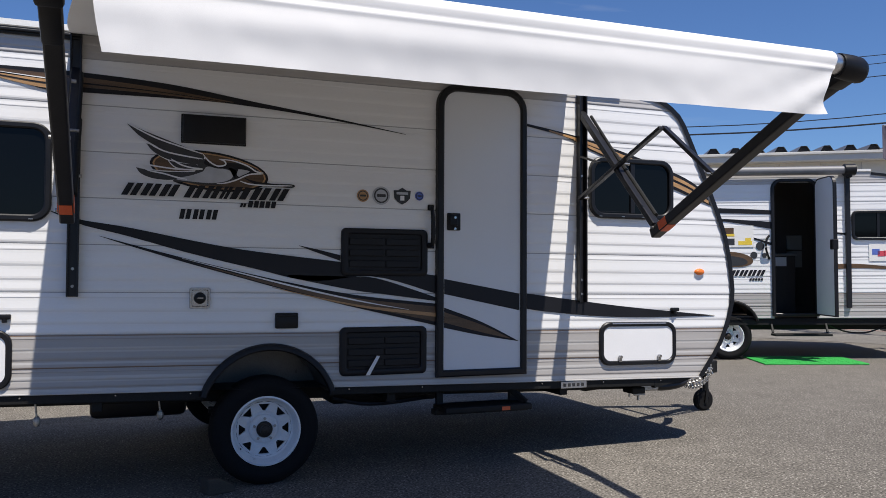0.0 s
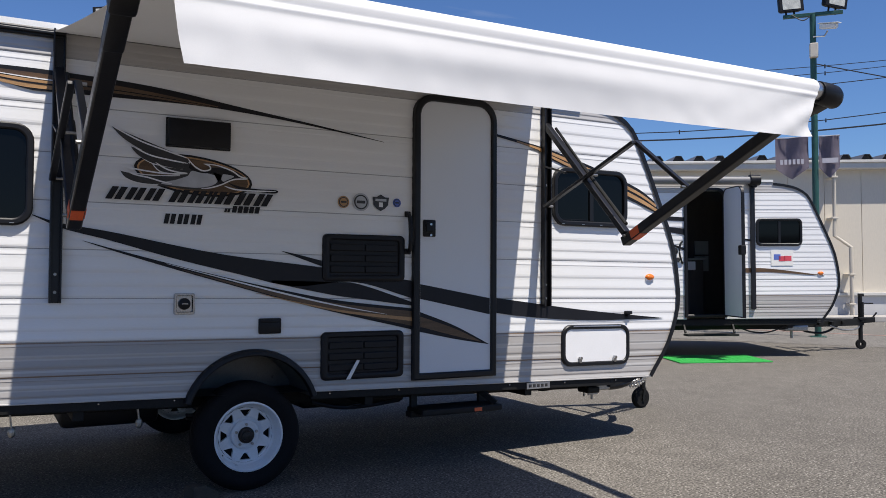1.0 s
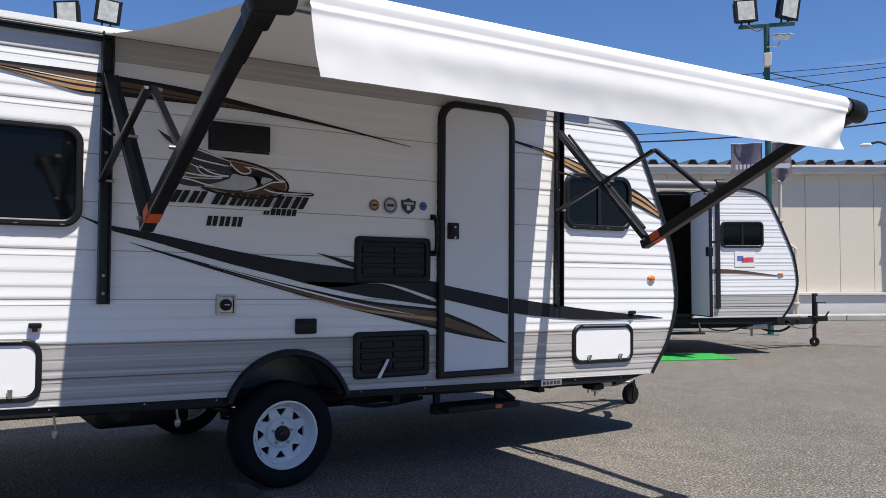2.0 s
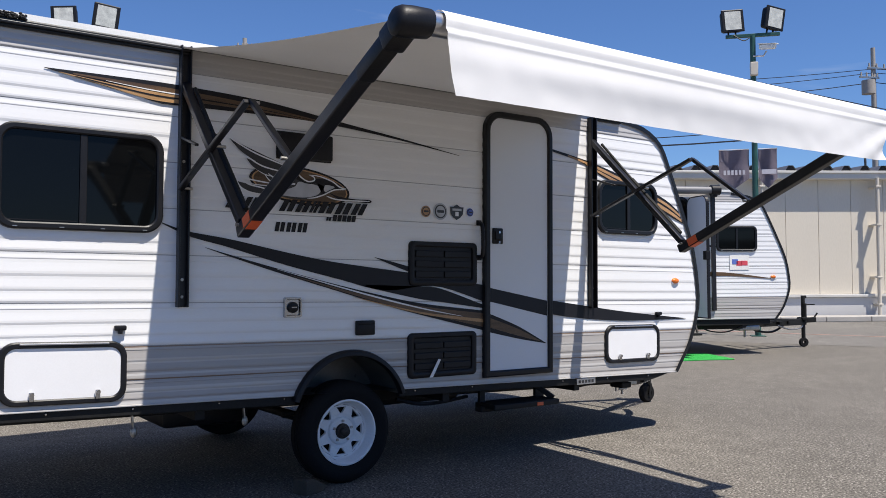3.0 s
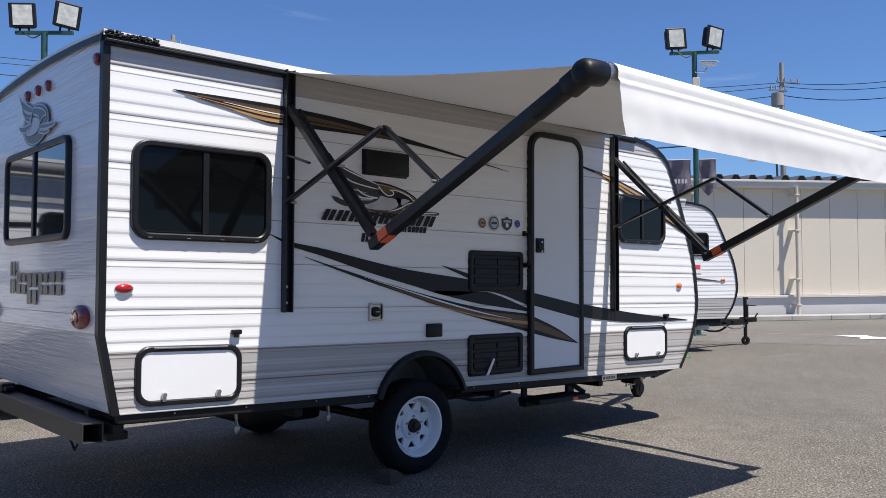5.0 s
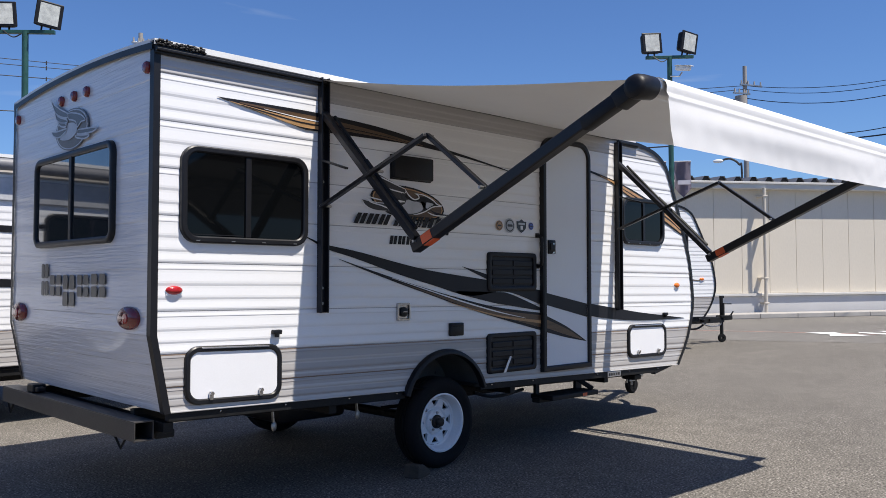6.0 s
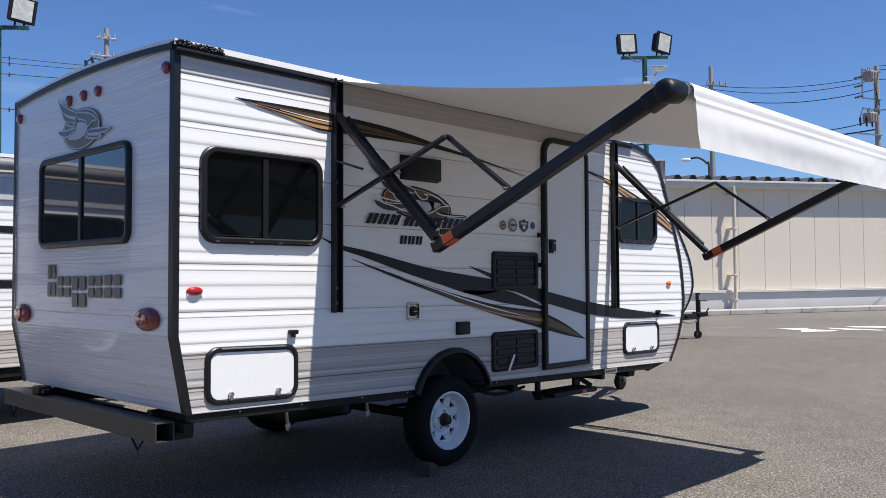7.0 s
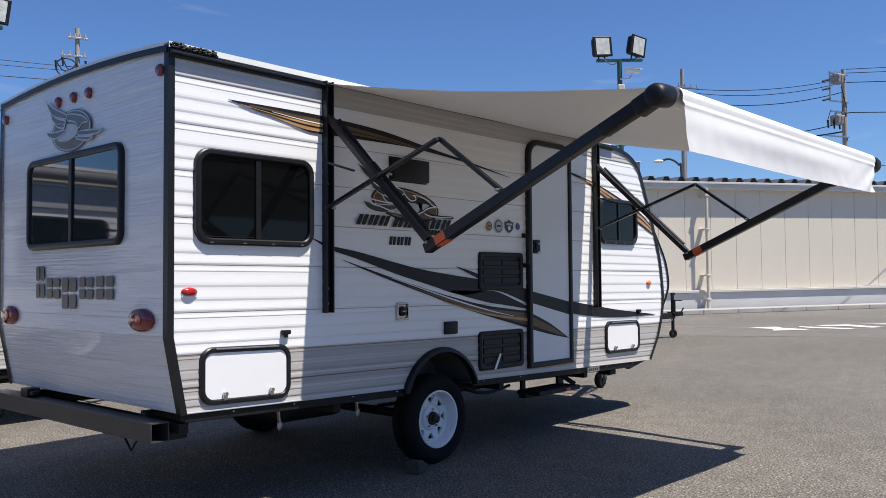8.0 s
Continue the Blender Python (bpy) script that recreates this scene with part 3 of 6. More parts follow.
def shell(parent, front, rear, z_low_rear, z_low_front, z_roof, width, front_zs, crown=0.05):
    """The closed box behind the siding: core, front skin, rear skin, far side, roof."""
    loop = [(front(z), z) for z in front_zs] + [(front(z_roof), z_roof)]
    side = [(rear(z_low_rear), z_low_rear)] + loop + [(rear(z_roof), z_roof), (rear(1.07), 1.07)]
    side[1] = (front(z_low_front), z_low_front)
    bm = bmesh.new()
    plate(bm, side, width - 0.004, width)
    part("far_side_wall", bm, WHITE, parent)
    bm = bmesh.new()
    pts = [(front(z), z) for z in front_zs]
    for a, b in zip(pts, pts[1:]):
        quad(bm, ((a[0], 0.004, a[1]), (a[0], width, a[1]), (b[0], width, b[1]), (b[0], 0.004, b[1])))
    part("front_wall", bm, WHITE, parent, "white curved front wall", True)
    bm = bmesh.new()
    n = 14
    x0, x1 = rear(z_roof) - 0.012, front(z_roof)
    prof = [(-0.018 + (width + 0.036) * k / n, z_roof + crown * (1 - (2 * k / n - 1) ** 2) * 1.0) for k in range(n + 1)]
    for (ya, za), (yb, zb) in zip(prof, prof[1:]):
        quad(bm, ((x0, ya, za), (x1, ya, za), (x1, yb, zb), (x0, yb, zb)))
        quad(bm, ((x0, ya, za + 0.034), (x1, ya, za + 0.034), (x1, yb, zb + 0.034), (x0, yb, zb + 0.034)))
        for x in (x0, x1):
            quad(bm, ((x, ya, za), (x, yb, zb), (x, yb, zb + 0.034), (x, ya, za + 0.034)))
    for ya, za in (prof[0], prof[-1]):
        quad(bm, ((x0, ya, za), (x1, ya, za), (x1, ya, za + 0.034), (x0, ya, za + 0.034)))
    bmesh.ops.remove_doubles(bm, verts=bm.verts, dist=0.0005)
    part("roof", bm, ROOFSKIN, parent, "white crowned rubber roof")
    bm = bmesh.new()
    quad(bm, ((rear(z_low_rear), 0.004, z_low_rear), (front(z_low_front), 0.004, z_low_front), (front(z_low_front), width, z_low_front), (rear(z_low_rear), width, z_low_rear)))
    part("floor_pan", bm, CHASSIS, parent)


# ---- the main trailer: local axes are the world's, its near side at y = 0, its rear at x = 0 ----
trailer = root("travel_trailer", pose(-0.006, 0, 0.030, 0, 0.70, 0), "white corrugated travel trailer with black swoosh graphics and extended awning", "travel trailer")
WIDTH, ROOFZ = 2.36, 2.70
FRONT_PTS = [(0.50, 5.44), (0.56, 5.48), (0.80, 5.655), (1.10, 5.765), (1.35, 5.755), (1.65, 5.69), (2.08, 5.50), (2.35, 5.37), (2.52, 5.27), (2.62, 5.12), (2.67, 4.95), (2.70, 4.72)]
REAR_PTS = [(0.60, 0.012), (0.63, 0.005), (1.07, -0.082), (2.75, -0.082)]
front_x, rear_x = outline(curve_table(FRONT_PTS, 6), REAR_PTS)


def shear(z):
    for (a, ka), (b, kb) in (((0.0, 0.0185), (0.60, 0.0185)), ((0.60, 0.0185), (0.96, 0.0105)), ((0.96, 0.0105), (1.6, 0.003)), ((1.6, 0.003), (2.2, 0.0)), ((2.2, 0.0), (9.0, 0.0))):
        if z <= b:
            return ka + (kb - ka) * (z - a) / (b - a)
    return 0.0


# taupe and silver alternate as painted corrugation shading; tan lines are real stripes
def stripe_shade_of(z):
    if z > 0.966:
        return 0
    f = (0.966 - z) / 0.33
    for lim, mi in ((0.03, 3), (0.20, 1), (0.30, 2), (0.46, 1), (0.52, 2), (0.555, 1), (0.575, 3), (0.70, 1), (0.80, 2), (0.93, 1), (1.2, 2)):
        if f < lim:
            return mi
    return 2


ARCH = (2.188, 0.435, 0.405)
SEAMS = [2.700, 2.553, 2.285, 2.016, 1.748, 1.479, 1.206, 0.966, 0.775, 0.634]
siding(trailer, SEAMS, shear, rear_x, front_x, ARCH, stripe_shade_of)
FZ = [0.535, 0.60, 0.70, 0.80, 0.90, 1.0, 1.1, 1.2, 1.3, 1.45, 1.6, 1.75, 1.9, 2.05, 2.2, 2.35, 2.45, 2.52, 2.58, 2.62, 2.65, 2.68, 2.70]
shell(trailer, front_x, rear_x, 0.634, 0.535, ROOFZ, WIDTH, FZ)

# rear wall in laps
bm = bmesh.new()
levels = [2.70, 2.51, 2.245, 1.98, 1.71, 1.44, 1.17, 1.07, 0.90, 0.76, 0.634]
for a, b in zip(levels, levels[1:]):
    for f0, f1, d0, d1 in ((0, 0.975, 0.0, -0.0022), (0.975, 1.0, -0.0022, 0.0)):
        za, zb = a + (b - a) * f0, a + (b - a) * f1
        quad(bm, ((rear_x(za) + d0, 0.004, za), (rear_x(za) + d0, WIDTH, za), (rear_x(zb) + d1, WIDTH, zb), (rear_x(zb) + d1, 0.004, zb)))
n = 14
for k in range(n):
    y0, y1 = WIDTH * k / n, WIDTH * (k + 1) / n
    c0, c1 = (0.05 * (1 - (2 * j / n - 1) ** 2) for j in (k, k + 1))
    quad(bm, ((-0.082, y0, 2.70), (-0.082, y1, 2.70), (-0.082, y1, 2.705 + c1), (-0.082, y0, 2.705 + c0)))
bmesh.ops.remove_doubles(bm, verts=bm.verts, dist=0.0005)
part("rear_wall", bm, REARPAINT, trailer, "glossy pale grey rear wall in wide laps")

# black edge trims
bm = bmesh.new()
tr = [(rear_x(z), z) for z in (2.725, 1.09, 1.07, 1.05, 0.63)]
for (xa, za), (xb, zb) in zip(tr, tr[1:]):
    quad(bm, ((xa - 0.012, -0.014, za), (xb - 0.012, -0.014, zb), (xb + 0.028, -0.014, zb), (xa + 0.028, -0.014, za)))
    quad(bm, ((xa - 0.012, -0.014, za), (xb - 0.012, -0.014, zb), (xb - 0.012, 0.035, zb), (xa - 0.012, 0.035, za)))
    quad(bm, ((xa + 0.028, -0.014, za), (xb + 0.028, -0.014, zb), (xb + 0.028, 0.0, zb), (xa + 0.028, 0.0, za)))
part("corner_trim", bm, BLACKTRIM, trailer, "black corner moulding down the rear edge")
bm = bmesh.new()
for (xa, za), (xb, zb) in zip(tr, tr[1:]):
    quad(bm, ((xa - 0.012, WIDTH - 0.035, za), (xb - 0.012, WIDTH - 0.035, zb), (xb - 0.012, WIDTH + 0.014, zb), (xa - 0.012, WIDTH + 0.014, za)))
part("corner_trim", bm, BLACKTRIM, trailer)
bm = bmesh.new()
fp = [(front_x(z), z) for z in FZ]
for (xa, za), (xb, zb) in zip(fp, fp[1:]):
    d = Vector((xb - xa, zb - za)).normalized()
    nx, nz = d.y * 0.030, -d.x * 0.030
    quad(bm, ((xa + nx * 0.3, -0.015, za + nz * 0.3), (xb + nx * 0.3, -0.015, zb + nz * 0.3), (xb - nx, -0.015, zb - nz), (xa - nx, -0.015, za - nz)))
    quad(bm, ((xa + nx * 0.3, -0.015, za + nz * 0.3), (xb + nx * 0.3, -0.015, zb + nz * 0.3), (xb + nx * 0.3, 0.03, zb + nz * 0.3), (xa + nx * 0.3, 0.03, za + nz * 0.3)))
part("front_trim", bm, BLACKTRIM, trailer, "black moulding round the curved front edge", True)
bm = bmesh.new()
for x0, x1 in ((-0.09, 1.09), (4.42, 4.75)):
    box(bm, (x0, -0.026, 2.650), (x1, 0.01, 2.698), 0.006)
    box(bm, (x0, -0.046, 2.664), (x1, -0.018, 2.680), 0.004)
box(bm, (1.09, -0.020, 2.688), (4.42, 0.01, 2.700), 0.003)
part("roof_gutter", bm, BLACKTRIM, trailer, "black gutter rail along the roof edge")
bm = bmesh.new()
for k in range(n):
    y0, y1 = WIDTH * k / n, WIDTH * (k + 1) / n
    c0, c1 = (2.70 + 0.05 * (1 - (2 * j / n - 1) ** 2) for j in (k, k + 1))
    quad(bm, ((-0.100, y0, c0 - 0.025), (-0.100, y1, c1 - 0.025), (-0.100, y1, c1 + 0.012), (-0.100, y0, c0 + 0.012)))
    quad(bm, ((-0.100, y0, c0 + 0.012), (-0.100, y1, c1 + 0.012), (-0.07, y1, c1 + 0.014), (-0.07, y0, c0 + 0.014)))
part("rear_roof_trim", bm, BLACKTRIM, trailer)
bm = bmesh.new()
rng = random.Random(3)
for k in range(260):
    blob(bm, (-0.09 + rng.random() * 0.30, -0.036 + rng.random() * 0.04, 2.698 + rng.random() * 0.030), 0.005 + rng.random() * 0.007, 0.009, 0.005 + rng.random() * 0.004, 6, 4)
part("corner_sealant", bm, SEALANT, trailer, "lumpy black sealant on the roof corner", True)

# skirt lip and sill
bm = bmesh.new()
for x0, x1 in ((0.02, ARCH[0] - 0.40), (ARCH[0] + 0.40, 5.46)):
    bar(bm, (x0, -0.006, 0.637 - 0.0185 * x0), (x1, -0.006, 0.637 - 0.0185 * x1), 0.010, 0.010, 0.003, (0, 1, 0))
part("skirt_lip", bm, SILVER, trailer, "bright metal lip under the siding")
bm = bmesh.new()
for x0, x1 in ((0.03, 1.80), (2.575, 5.05)):
    bar(bm, (x0, 0.03, 0.611 - 0.0185 * x0), (x1, 0.03, 0.605 - 0.0185 * x1), 0.05, 0.056, 0.004, (0, 0, 1))
plate(bm, [(5.05, 0.545), (5.42, 0.538), (5.30, 0.515), (5.05, 0.468)], 0.006, 0.05)
plate(bm, [(4.95, 0.56), (5.70, 0.545), (5.70, 0.520), (5.49, 0.452), (5.36, 0.445), (5.15, 0.470), (4.95, 0.475)], 0.28, 0.34)
part("sill", bm, CHASSIS, trailer, "black steel sill below the skirt")
for x in (0.35, 0.8, 1.3, 1.72, 2.7, 3.2, 4.1, 4.6, 5.1):
    bm = bmesh.new()
    blob(bm, (x, 0.002, 0.618 - 0.0185 * x), 0.007, 0.006, 0.007, 8, 5)
    part("screw", bm, CHROME, trailer)

# windows, hatches, door
window(trailer, 0.072, 1.594, 0.945, 2.160, "large dark sliding side window in a black rounded frame")
window(trailer, 4.475, 1.722, 5.205, 2.172, "small dark front side window in a black rounded frame", r=0.11)
hatch(trailer, 0.112, 0.664, 0.760, 1.002, -0.022)
hatch(trailer, 4.562, 0.650, 5.230, 0.968, -0.010)

bm = bmesh.new()
DX0, DX1, DZ0, DZ1 = 3.288, 3.962, 0.618, 2.60
def door_outline(o, r):
    top = rounded(DX0 + o, DZ0 + o, DX1 - o, DZ1 - o, r)[:14]
    return top + [(DX0 + o, DZ0 + o), (DX1 - o, DZ0 + o)]
frame_ring(bm, door_outline(0, 0.15), door_outline(0.052, 0.105), -0.045, 0.004, lip=0.008)
door = part("entry_door", bm, BLACKTRIM, trailer, "closed white entry door in a black frame", True)
bm = bmesh.new()
plate(bm, door_outline(0.048, 0.11), -0.026, 0.003)
part("door_panel", bm, DOORPAINT, door, "plain white door panel")
bm = bmesh.new()
box(bm, (3.361, -0.040, 1.604), (3.458, -0.022, 1.722), 0.012)
lock = part("lock", bm, BLACKPLASTIC, door, "black door lock with paddle handle", True)
bm = bmesh.new()
box(bm, (3.375, -0.052, 1.635), (3.433, -0.036, 1.700), 0.01)
part("paddle", bm, BLACKPLASTIC, lock)
for z in (1.615, 1.69):
    bm = bmesh.new()
    rod(bm, (3.412, -0.0555, z), (3.412, -0.038, z), 0.009, seg=12)
    part("key_cylinder", bm, CHROME, lock)
bm = bmesh.new()
tube(bm, smooth_line([(3.252, -0.004, 1.755), (3.248, -0.05, 1.735), (3.250, -0.06, 1.63), (3.252, -0.05, 1.52), (3.256, -0.004, 1.497)], 6), 0.014, 8)
box(bm, (3.230, -0.012, 1.735), (3.276, 0.0, 1.775), 0.006)
box(bm, (3.232, -0.012, 1.48), (3.278, 0.0, 1.52), 0.006)
part("grab_handle", bm, BLACKPLASTIC, trailer, "black grab handle beside the door", True)

# lights, vents and small fittings
bm = bmesh.new()
box(bm, (1.651, -0.055, 2.098), (2.022, 0.0, 2.262), 0.012)
box(bm, (1.644, -0.016, 2.092), (2.029, 0.0, 2.268), 0.004)
part("porch_speaker", bm, BLACKPLASTIC, trailer, "flat black rectangular fixture under the awning", True)
for x0, z0, x1, z1 in ((2.636, 1.293, 3.230, 1.606), (2.632, 0.650, 3.226, 0.966)):
    bm = bmesh.new()
    frame_ring(bm, rounded(x0, z0, x1, z1, 0.035), rounded(x0 + 0.045, z0 + 0.045, x1 - 0.045, z1 - 0.04, 0.02), -0.024, 0.004)
    v = part("fridge_vent", bm, BLACKPLASTIC, trailer, "black louvred refrigerator vent", True)
    bm = bmesh.new()
    plate(bm, rounded(x0 + 0.03, z0 + 0.03, x1 - 0.03, z1 - 0.03, 0.02), -0.006, 0.004)
    part("vent_back", bm, BLACKPLASTIC, v)
    for c in range(2):
        for r in range(3):
            w = (x1 - x0 - 0.12) / 2
            xa = x0 + 0.055 + c * (w + 0.01)
            zb = z0 + 0.058 + r * 0.072
            bm = bmesh.new()
            box(bm, (xa, -0.019, zb), (xa + w, -0.006, zb + 0.046), 0.006, None)
            part("louvre", bm, BLACKPLASTIC, v)
bm = bmesh.new()
plate(bm, [(2.80, 0.655), (2.828, 0.655), (2.895, 0.775), (2.875, 0.78)], -0.0345, -0.031)
part("vent_sticker", bm, DECALWHITE, trailer, "slanting white strip on the lower vent")
bm = bmesh.new()
frame_ring(bm, rounded(1.704, 1.094, 1.828, 1.222, 0.012), rounded(1.722, 1.112, 1.810, 1.204, 0.008), -0.022, 0.004)
plate(bm, rounded(1.715, 1.105, 1.817, 1.211, 0.008), -0.008, 0.0)
oc = part("water_inlet", bm, CHROME, trailer, "square chromed inlet with a round black cap", True)
bm = bmesh.new()
lathe(bm, [(0.036, 0.0), (0.034, -0.018), (0.026, -0.022), (0.0005, -0.024)], 24, Matrix.Translation((1.766, -0.006, 1.158)))
part("cap", bm, BLACKPLASTIC, oc, "", True)
bm = bmesh.new()
box(bm, (1.748, -0.036, 1.153), (1.784, -0.028, 1.163), 0.003)
part("keyhole_cover", bm, CHROME, oc)
bm = bmesh.new()
box(bm, (2.219, -0.028, 0.966), (2.362, 0.0, 1.063), 0.008)
box(bm, (2.225, -0.033, 1.035), (2.356, -0.02, 1.055), 0.006)
part("outlet_cover", bm, BLACKPLASTIC, trailer, "black weatherproof outlet cover", True)
lens(trailer, 5.452, 1.336, AMBER, 0.046, 0.026, label="amber side marker light")
lens(trailer, 0.046, 1.322, RED, 0.052, 0.026, label="red side marker light")
for x, z in ((0.719, 1.058), (5.215, 1.050)):
    bm = bmesh.new()
    box(bm, (x - 0.032, -0.034, z - 0.012), (x + 0.032, 0.0, z + 0.016), 0.007)
    rod(bm, (x, -0.02, z - 0.03), (x, -0.02, z - 0.008), 0.014, seg=10)
    part("catch", bm, BLACKPLASTIC, trailer, "small black baggage door catch", True)

# graphics, laid on the siding
YD = -0.0088
def decal(name, material, upper, lower, label="", y=YD, n=26):
    bm = bmesh.new()
    band(bm, upper, lower, y, y + 0.0025, 0, n)
    return part(name, bm, material, trailer, label)
decal("swoosh", DECALBLACK, [(0.941, 1.660), (1.09, 1.614), (1.343, 1.577), (1.695, 1.509), (1.99, 1.458), (2.306, 1.420), (2.64, 1.384), (3.288, 1.300)],
      [(0.941, 1.655), (1.106, 1.583), (1.334, 1.529), (1.696, 1.430), (2.102, 1.335), (2.45, 1.262), (2.86, 1.292), (3.288, 1.180)], "broad black swoosh graphic")
decal("swoosh_tail", DECALBLACK, [(2.30, 1.30), (2.711, 1.290), (2.90, 1.275), (3.288, 1.155)], [(2.30, 1.285), (2.711, 1.205), (2.90, 1.180), (3.288, 1.130)])
decal("swoosh_front", DECALBLACK, [(3.962, 1.179), (4.436, 1.119), (4.782, 1.078), (5.244, 1.034), (5.594, 1.003)], [(3.962, 1.071), (4.16, 1.045), (4.537, 1.012), (4.882, 0.998), (5.297, 0.998), (5.594, 1.001)])
decal("sliver", DECALBLACK, [(2.365, 1.486), (2.48, 1.463), (2.633, 1.428)], [(2.365, 1.484), (2.48, 1.443), (2.633, 1.392)])
decal("copper_band", DECALBLACK, [(1.20, 1.522), (1.478, 1.448), (1.863, 1.352), (2.308, 1.252), (2.75, 1.170), (3.288, 1.112)], [(1.20, 1.520), (1.382, 1.461), (1.697, 1.367), (1.993, 1.285), (2.309, 1.198), (2.698, 1.100), (3.288, 0.968)])
decal("copper_fill", DECALBROWN, [(1.75, 1.362), (2.308, 1.228), (2.75, 1.150), (3.288, 1.092)], [(1.75, 1.360), (2.309, 1.205), (2.75, 1.105), (3.288, 0.992)], "copper brown streaked graphic", YD - 0.002)
decal("white_line", DECALWHITE, [(1.66, 1.398), (2.308, 1.240), (2.75, 1.140), (3.10, 1.075)], [(1.66, 1.396), (2.308, 1.229), (2.75, 1.131), (3.10, 1.073)], "", YD - 0.004)
decal("amber_line", DECALAMBER, [(2.2, 1.222), (2.75, 1.110), (3.288, 1.050)], [(2.2, 1.220), (2.75, 1.096), (3.288, 1.025)], "", YD - 0.004)
decal("top_swoosh", DECALBLACK, [(0.304, 2.466), (0.70, 2.470), (1.042, 2.468), (1.574, 2.440), (2.075, 2.374), (2.617, 2.304), (3.071, 2.237)], [(0.304, 2.464), (0.53, 2.423), (0.78, 2.378), (0.93, 2.347), (1.10, 2.350), (1.738, 2.356), (2.076, 2.342), (2.468, 2.308), (3.071, 2.235)], "black and copper upper swoosh graphic", YD, 44)
decal("top_amber", DECALAMBER, [(0.38, 2.452), (0.62, 2.428), (0.86, 2.412), (1.05, 2.405)], [(0.38, 2.450), (0.62, 2.408), (0.86, 2.364), (1.05, 2.360)], "", YD - 0.002)
decal("top_copper", DECALBROWN, [(0.45, 2.456), (0.80, 2.448), (1.06, 2.440), (1.5, 2.412), (1.95, 2.362)], [(0.45, 2.448), (0.80, 2.428), (1.06, 2.410), (1.5, 2.392), (1.95, 2.358)], "", YD - 0.002)
decal("top_copper", DECALBROWN, [(1.06, 2.398), (1.5, 2.386), (1.9, 2.358)], [(1.06, 2.380), (1.5, 2.374), (1.9, 2.354)], "", YD - 0.002)
decal("top_line", DECALBLACK, [(0.46, 2.440), (0.62, 2.422), (0.86, 2.396), (1.05, 2.390)], [(0.46, 2.437), (0.62, 2.416), (0.86, 2.388), (1.05, 2.381)], "", YD - 0.004)
decal("top_line", DECALWHITE, [(0.62, 2.438), (0.86, 2.422), (1.05, 2.415)], [(0.62, 2.436), (0.86, 2.416), (1.05, 2.408)], "", YD - 0.004)
decal("front_swoosh", DECALBLACK, [(3.962, 2.374), (4.54, 2.275), (5.251, 2.076), (5.50, 1.955)], [(3.962, 2.356), (4.3, 2.293), (4.54, 2.195), (5.25, 1.950), (5.57, 1.845)])
decal("front_copper", DECALAMBER, [(4.15, 2.338), (4.54, 2.258), (5.251, 2.050), (5.52, 1.925)], [(4.15, 2.328), (4.54, 2.235), (5.25, 2.025), (5.52, 1.905)], "", YD - 0.002)
decal("front_copper", DECALAMBER, [(4.35, 2.282), (4.54, 2.226), (5.25, 2.005), (5.54, 1.885)], [(4.35, 2.278), (4.54, 2.206), (5.25, 1.972), (5.54, 1.862)], "", YD - 0.002)
# the same bands on the door
YP = -0.0285
decal("door_swoosh", DECALBLACK, [(3.344, 1.277), (3.906, 1.177)], [(3.344, 1.176), (3.906, 1.061)], "", YP)
decal("door_copper", DECALBLACK, [(3.344, 1.085), (3.62, 0.985), (3.898, 0.850)], [(3.344, 0.950), (3.62, 0.893), (3.898, 0.848)], "", YP)
decal("door_copper_fill", DECALBROWN, [(3.344, 1.055), (3.62, 0.965), (3.83, 0.872)], [(3.344, 0.985), (3.62, 0.915), (3.83, 0.868)], "", YP - 0.002)

# bird emblem as plain feather and oval shapes, and the lettering as plain blocks
def emblem(name, material, pts, y, label=""):
    bm = bmesh.new()
    c = smooth_line(list(pts) + [pts[0]], 5)[:-1]
    f = bm.faces.new([bm.verts.new((p[0], y, p[1])) for p in c])
    r = bmesh.ops.triangulate(bm, faces=[f])
    ext = bmesh.ops.extrude_face_region(bm, geom=list(bm.faces))
    bmesh.ops.translate(bm, vec=(0, 0.002, 0), verts=[g for g in ext["geom"] if isinstance(g, bmesh.types.BMVert)])
    return part(name, bm, material, trailer, label)
def oval(cx, cz, rx, rz, tilt, n=30):
    t = radians(tilt)
    return [(cx + rx * math.cos(a) * math.cos(t) - rz * math.sin(a) * math.sin(t), cz + rx * math.cos(a) * math.sin(t) + rz * math.sin(a) * math.cos(t)) for a in (2 * math.pi * k / n for k in range(n))]
for k, (g, m) in enumerate(((1.0, DECALBLACK), (0.955, DECALAMBER), (0.925, DECALBROWN))):
    bm = bmesh.new()
    plate(bm, oval(1.818, 1.930, 0.352 * g, 0.118 * (1 - (1 - g) * 2.4), -6), YD - 0.001 * k, YD + 0.002 - 0.001 * k)
    part("emblem_oval", bm, m, trailer, "copper oval of the bird emblem" if k == 2 else "")
F1 = [(1.337, 2.188), (1.421, 2.110), (1.58, 2.030), (1.745, 2.000), (1.775, 2.018), (1.68, 2.062), (1.579, 2.098), (1.441, 2.148)]
F2 = [(1.447, 2.076), (1.49, 2.028), (1.581, 1.985), (1.745, 1.963), (1.75, 1.995), (1.66, 2.015), (1.58, 2.039)]
F3 = [(1.576, 1.979), (1.625, 1.941), (1.744, 1.935), (1.745, 1.960), (1.66, 1.968)]
F4 = [(1.392, 1.931), (1.44, 1.922), (1.55, 1.913), (1.689, 1.917), (1.768, 1.924), (1.755, 1.900), (1.615, 1.867), (1.50, 1.868), (1.424, 1.893)]
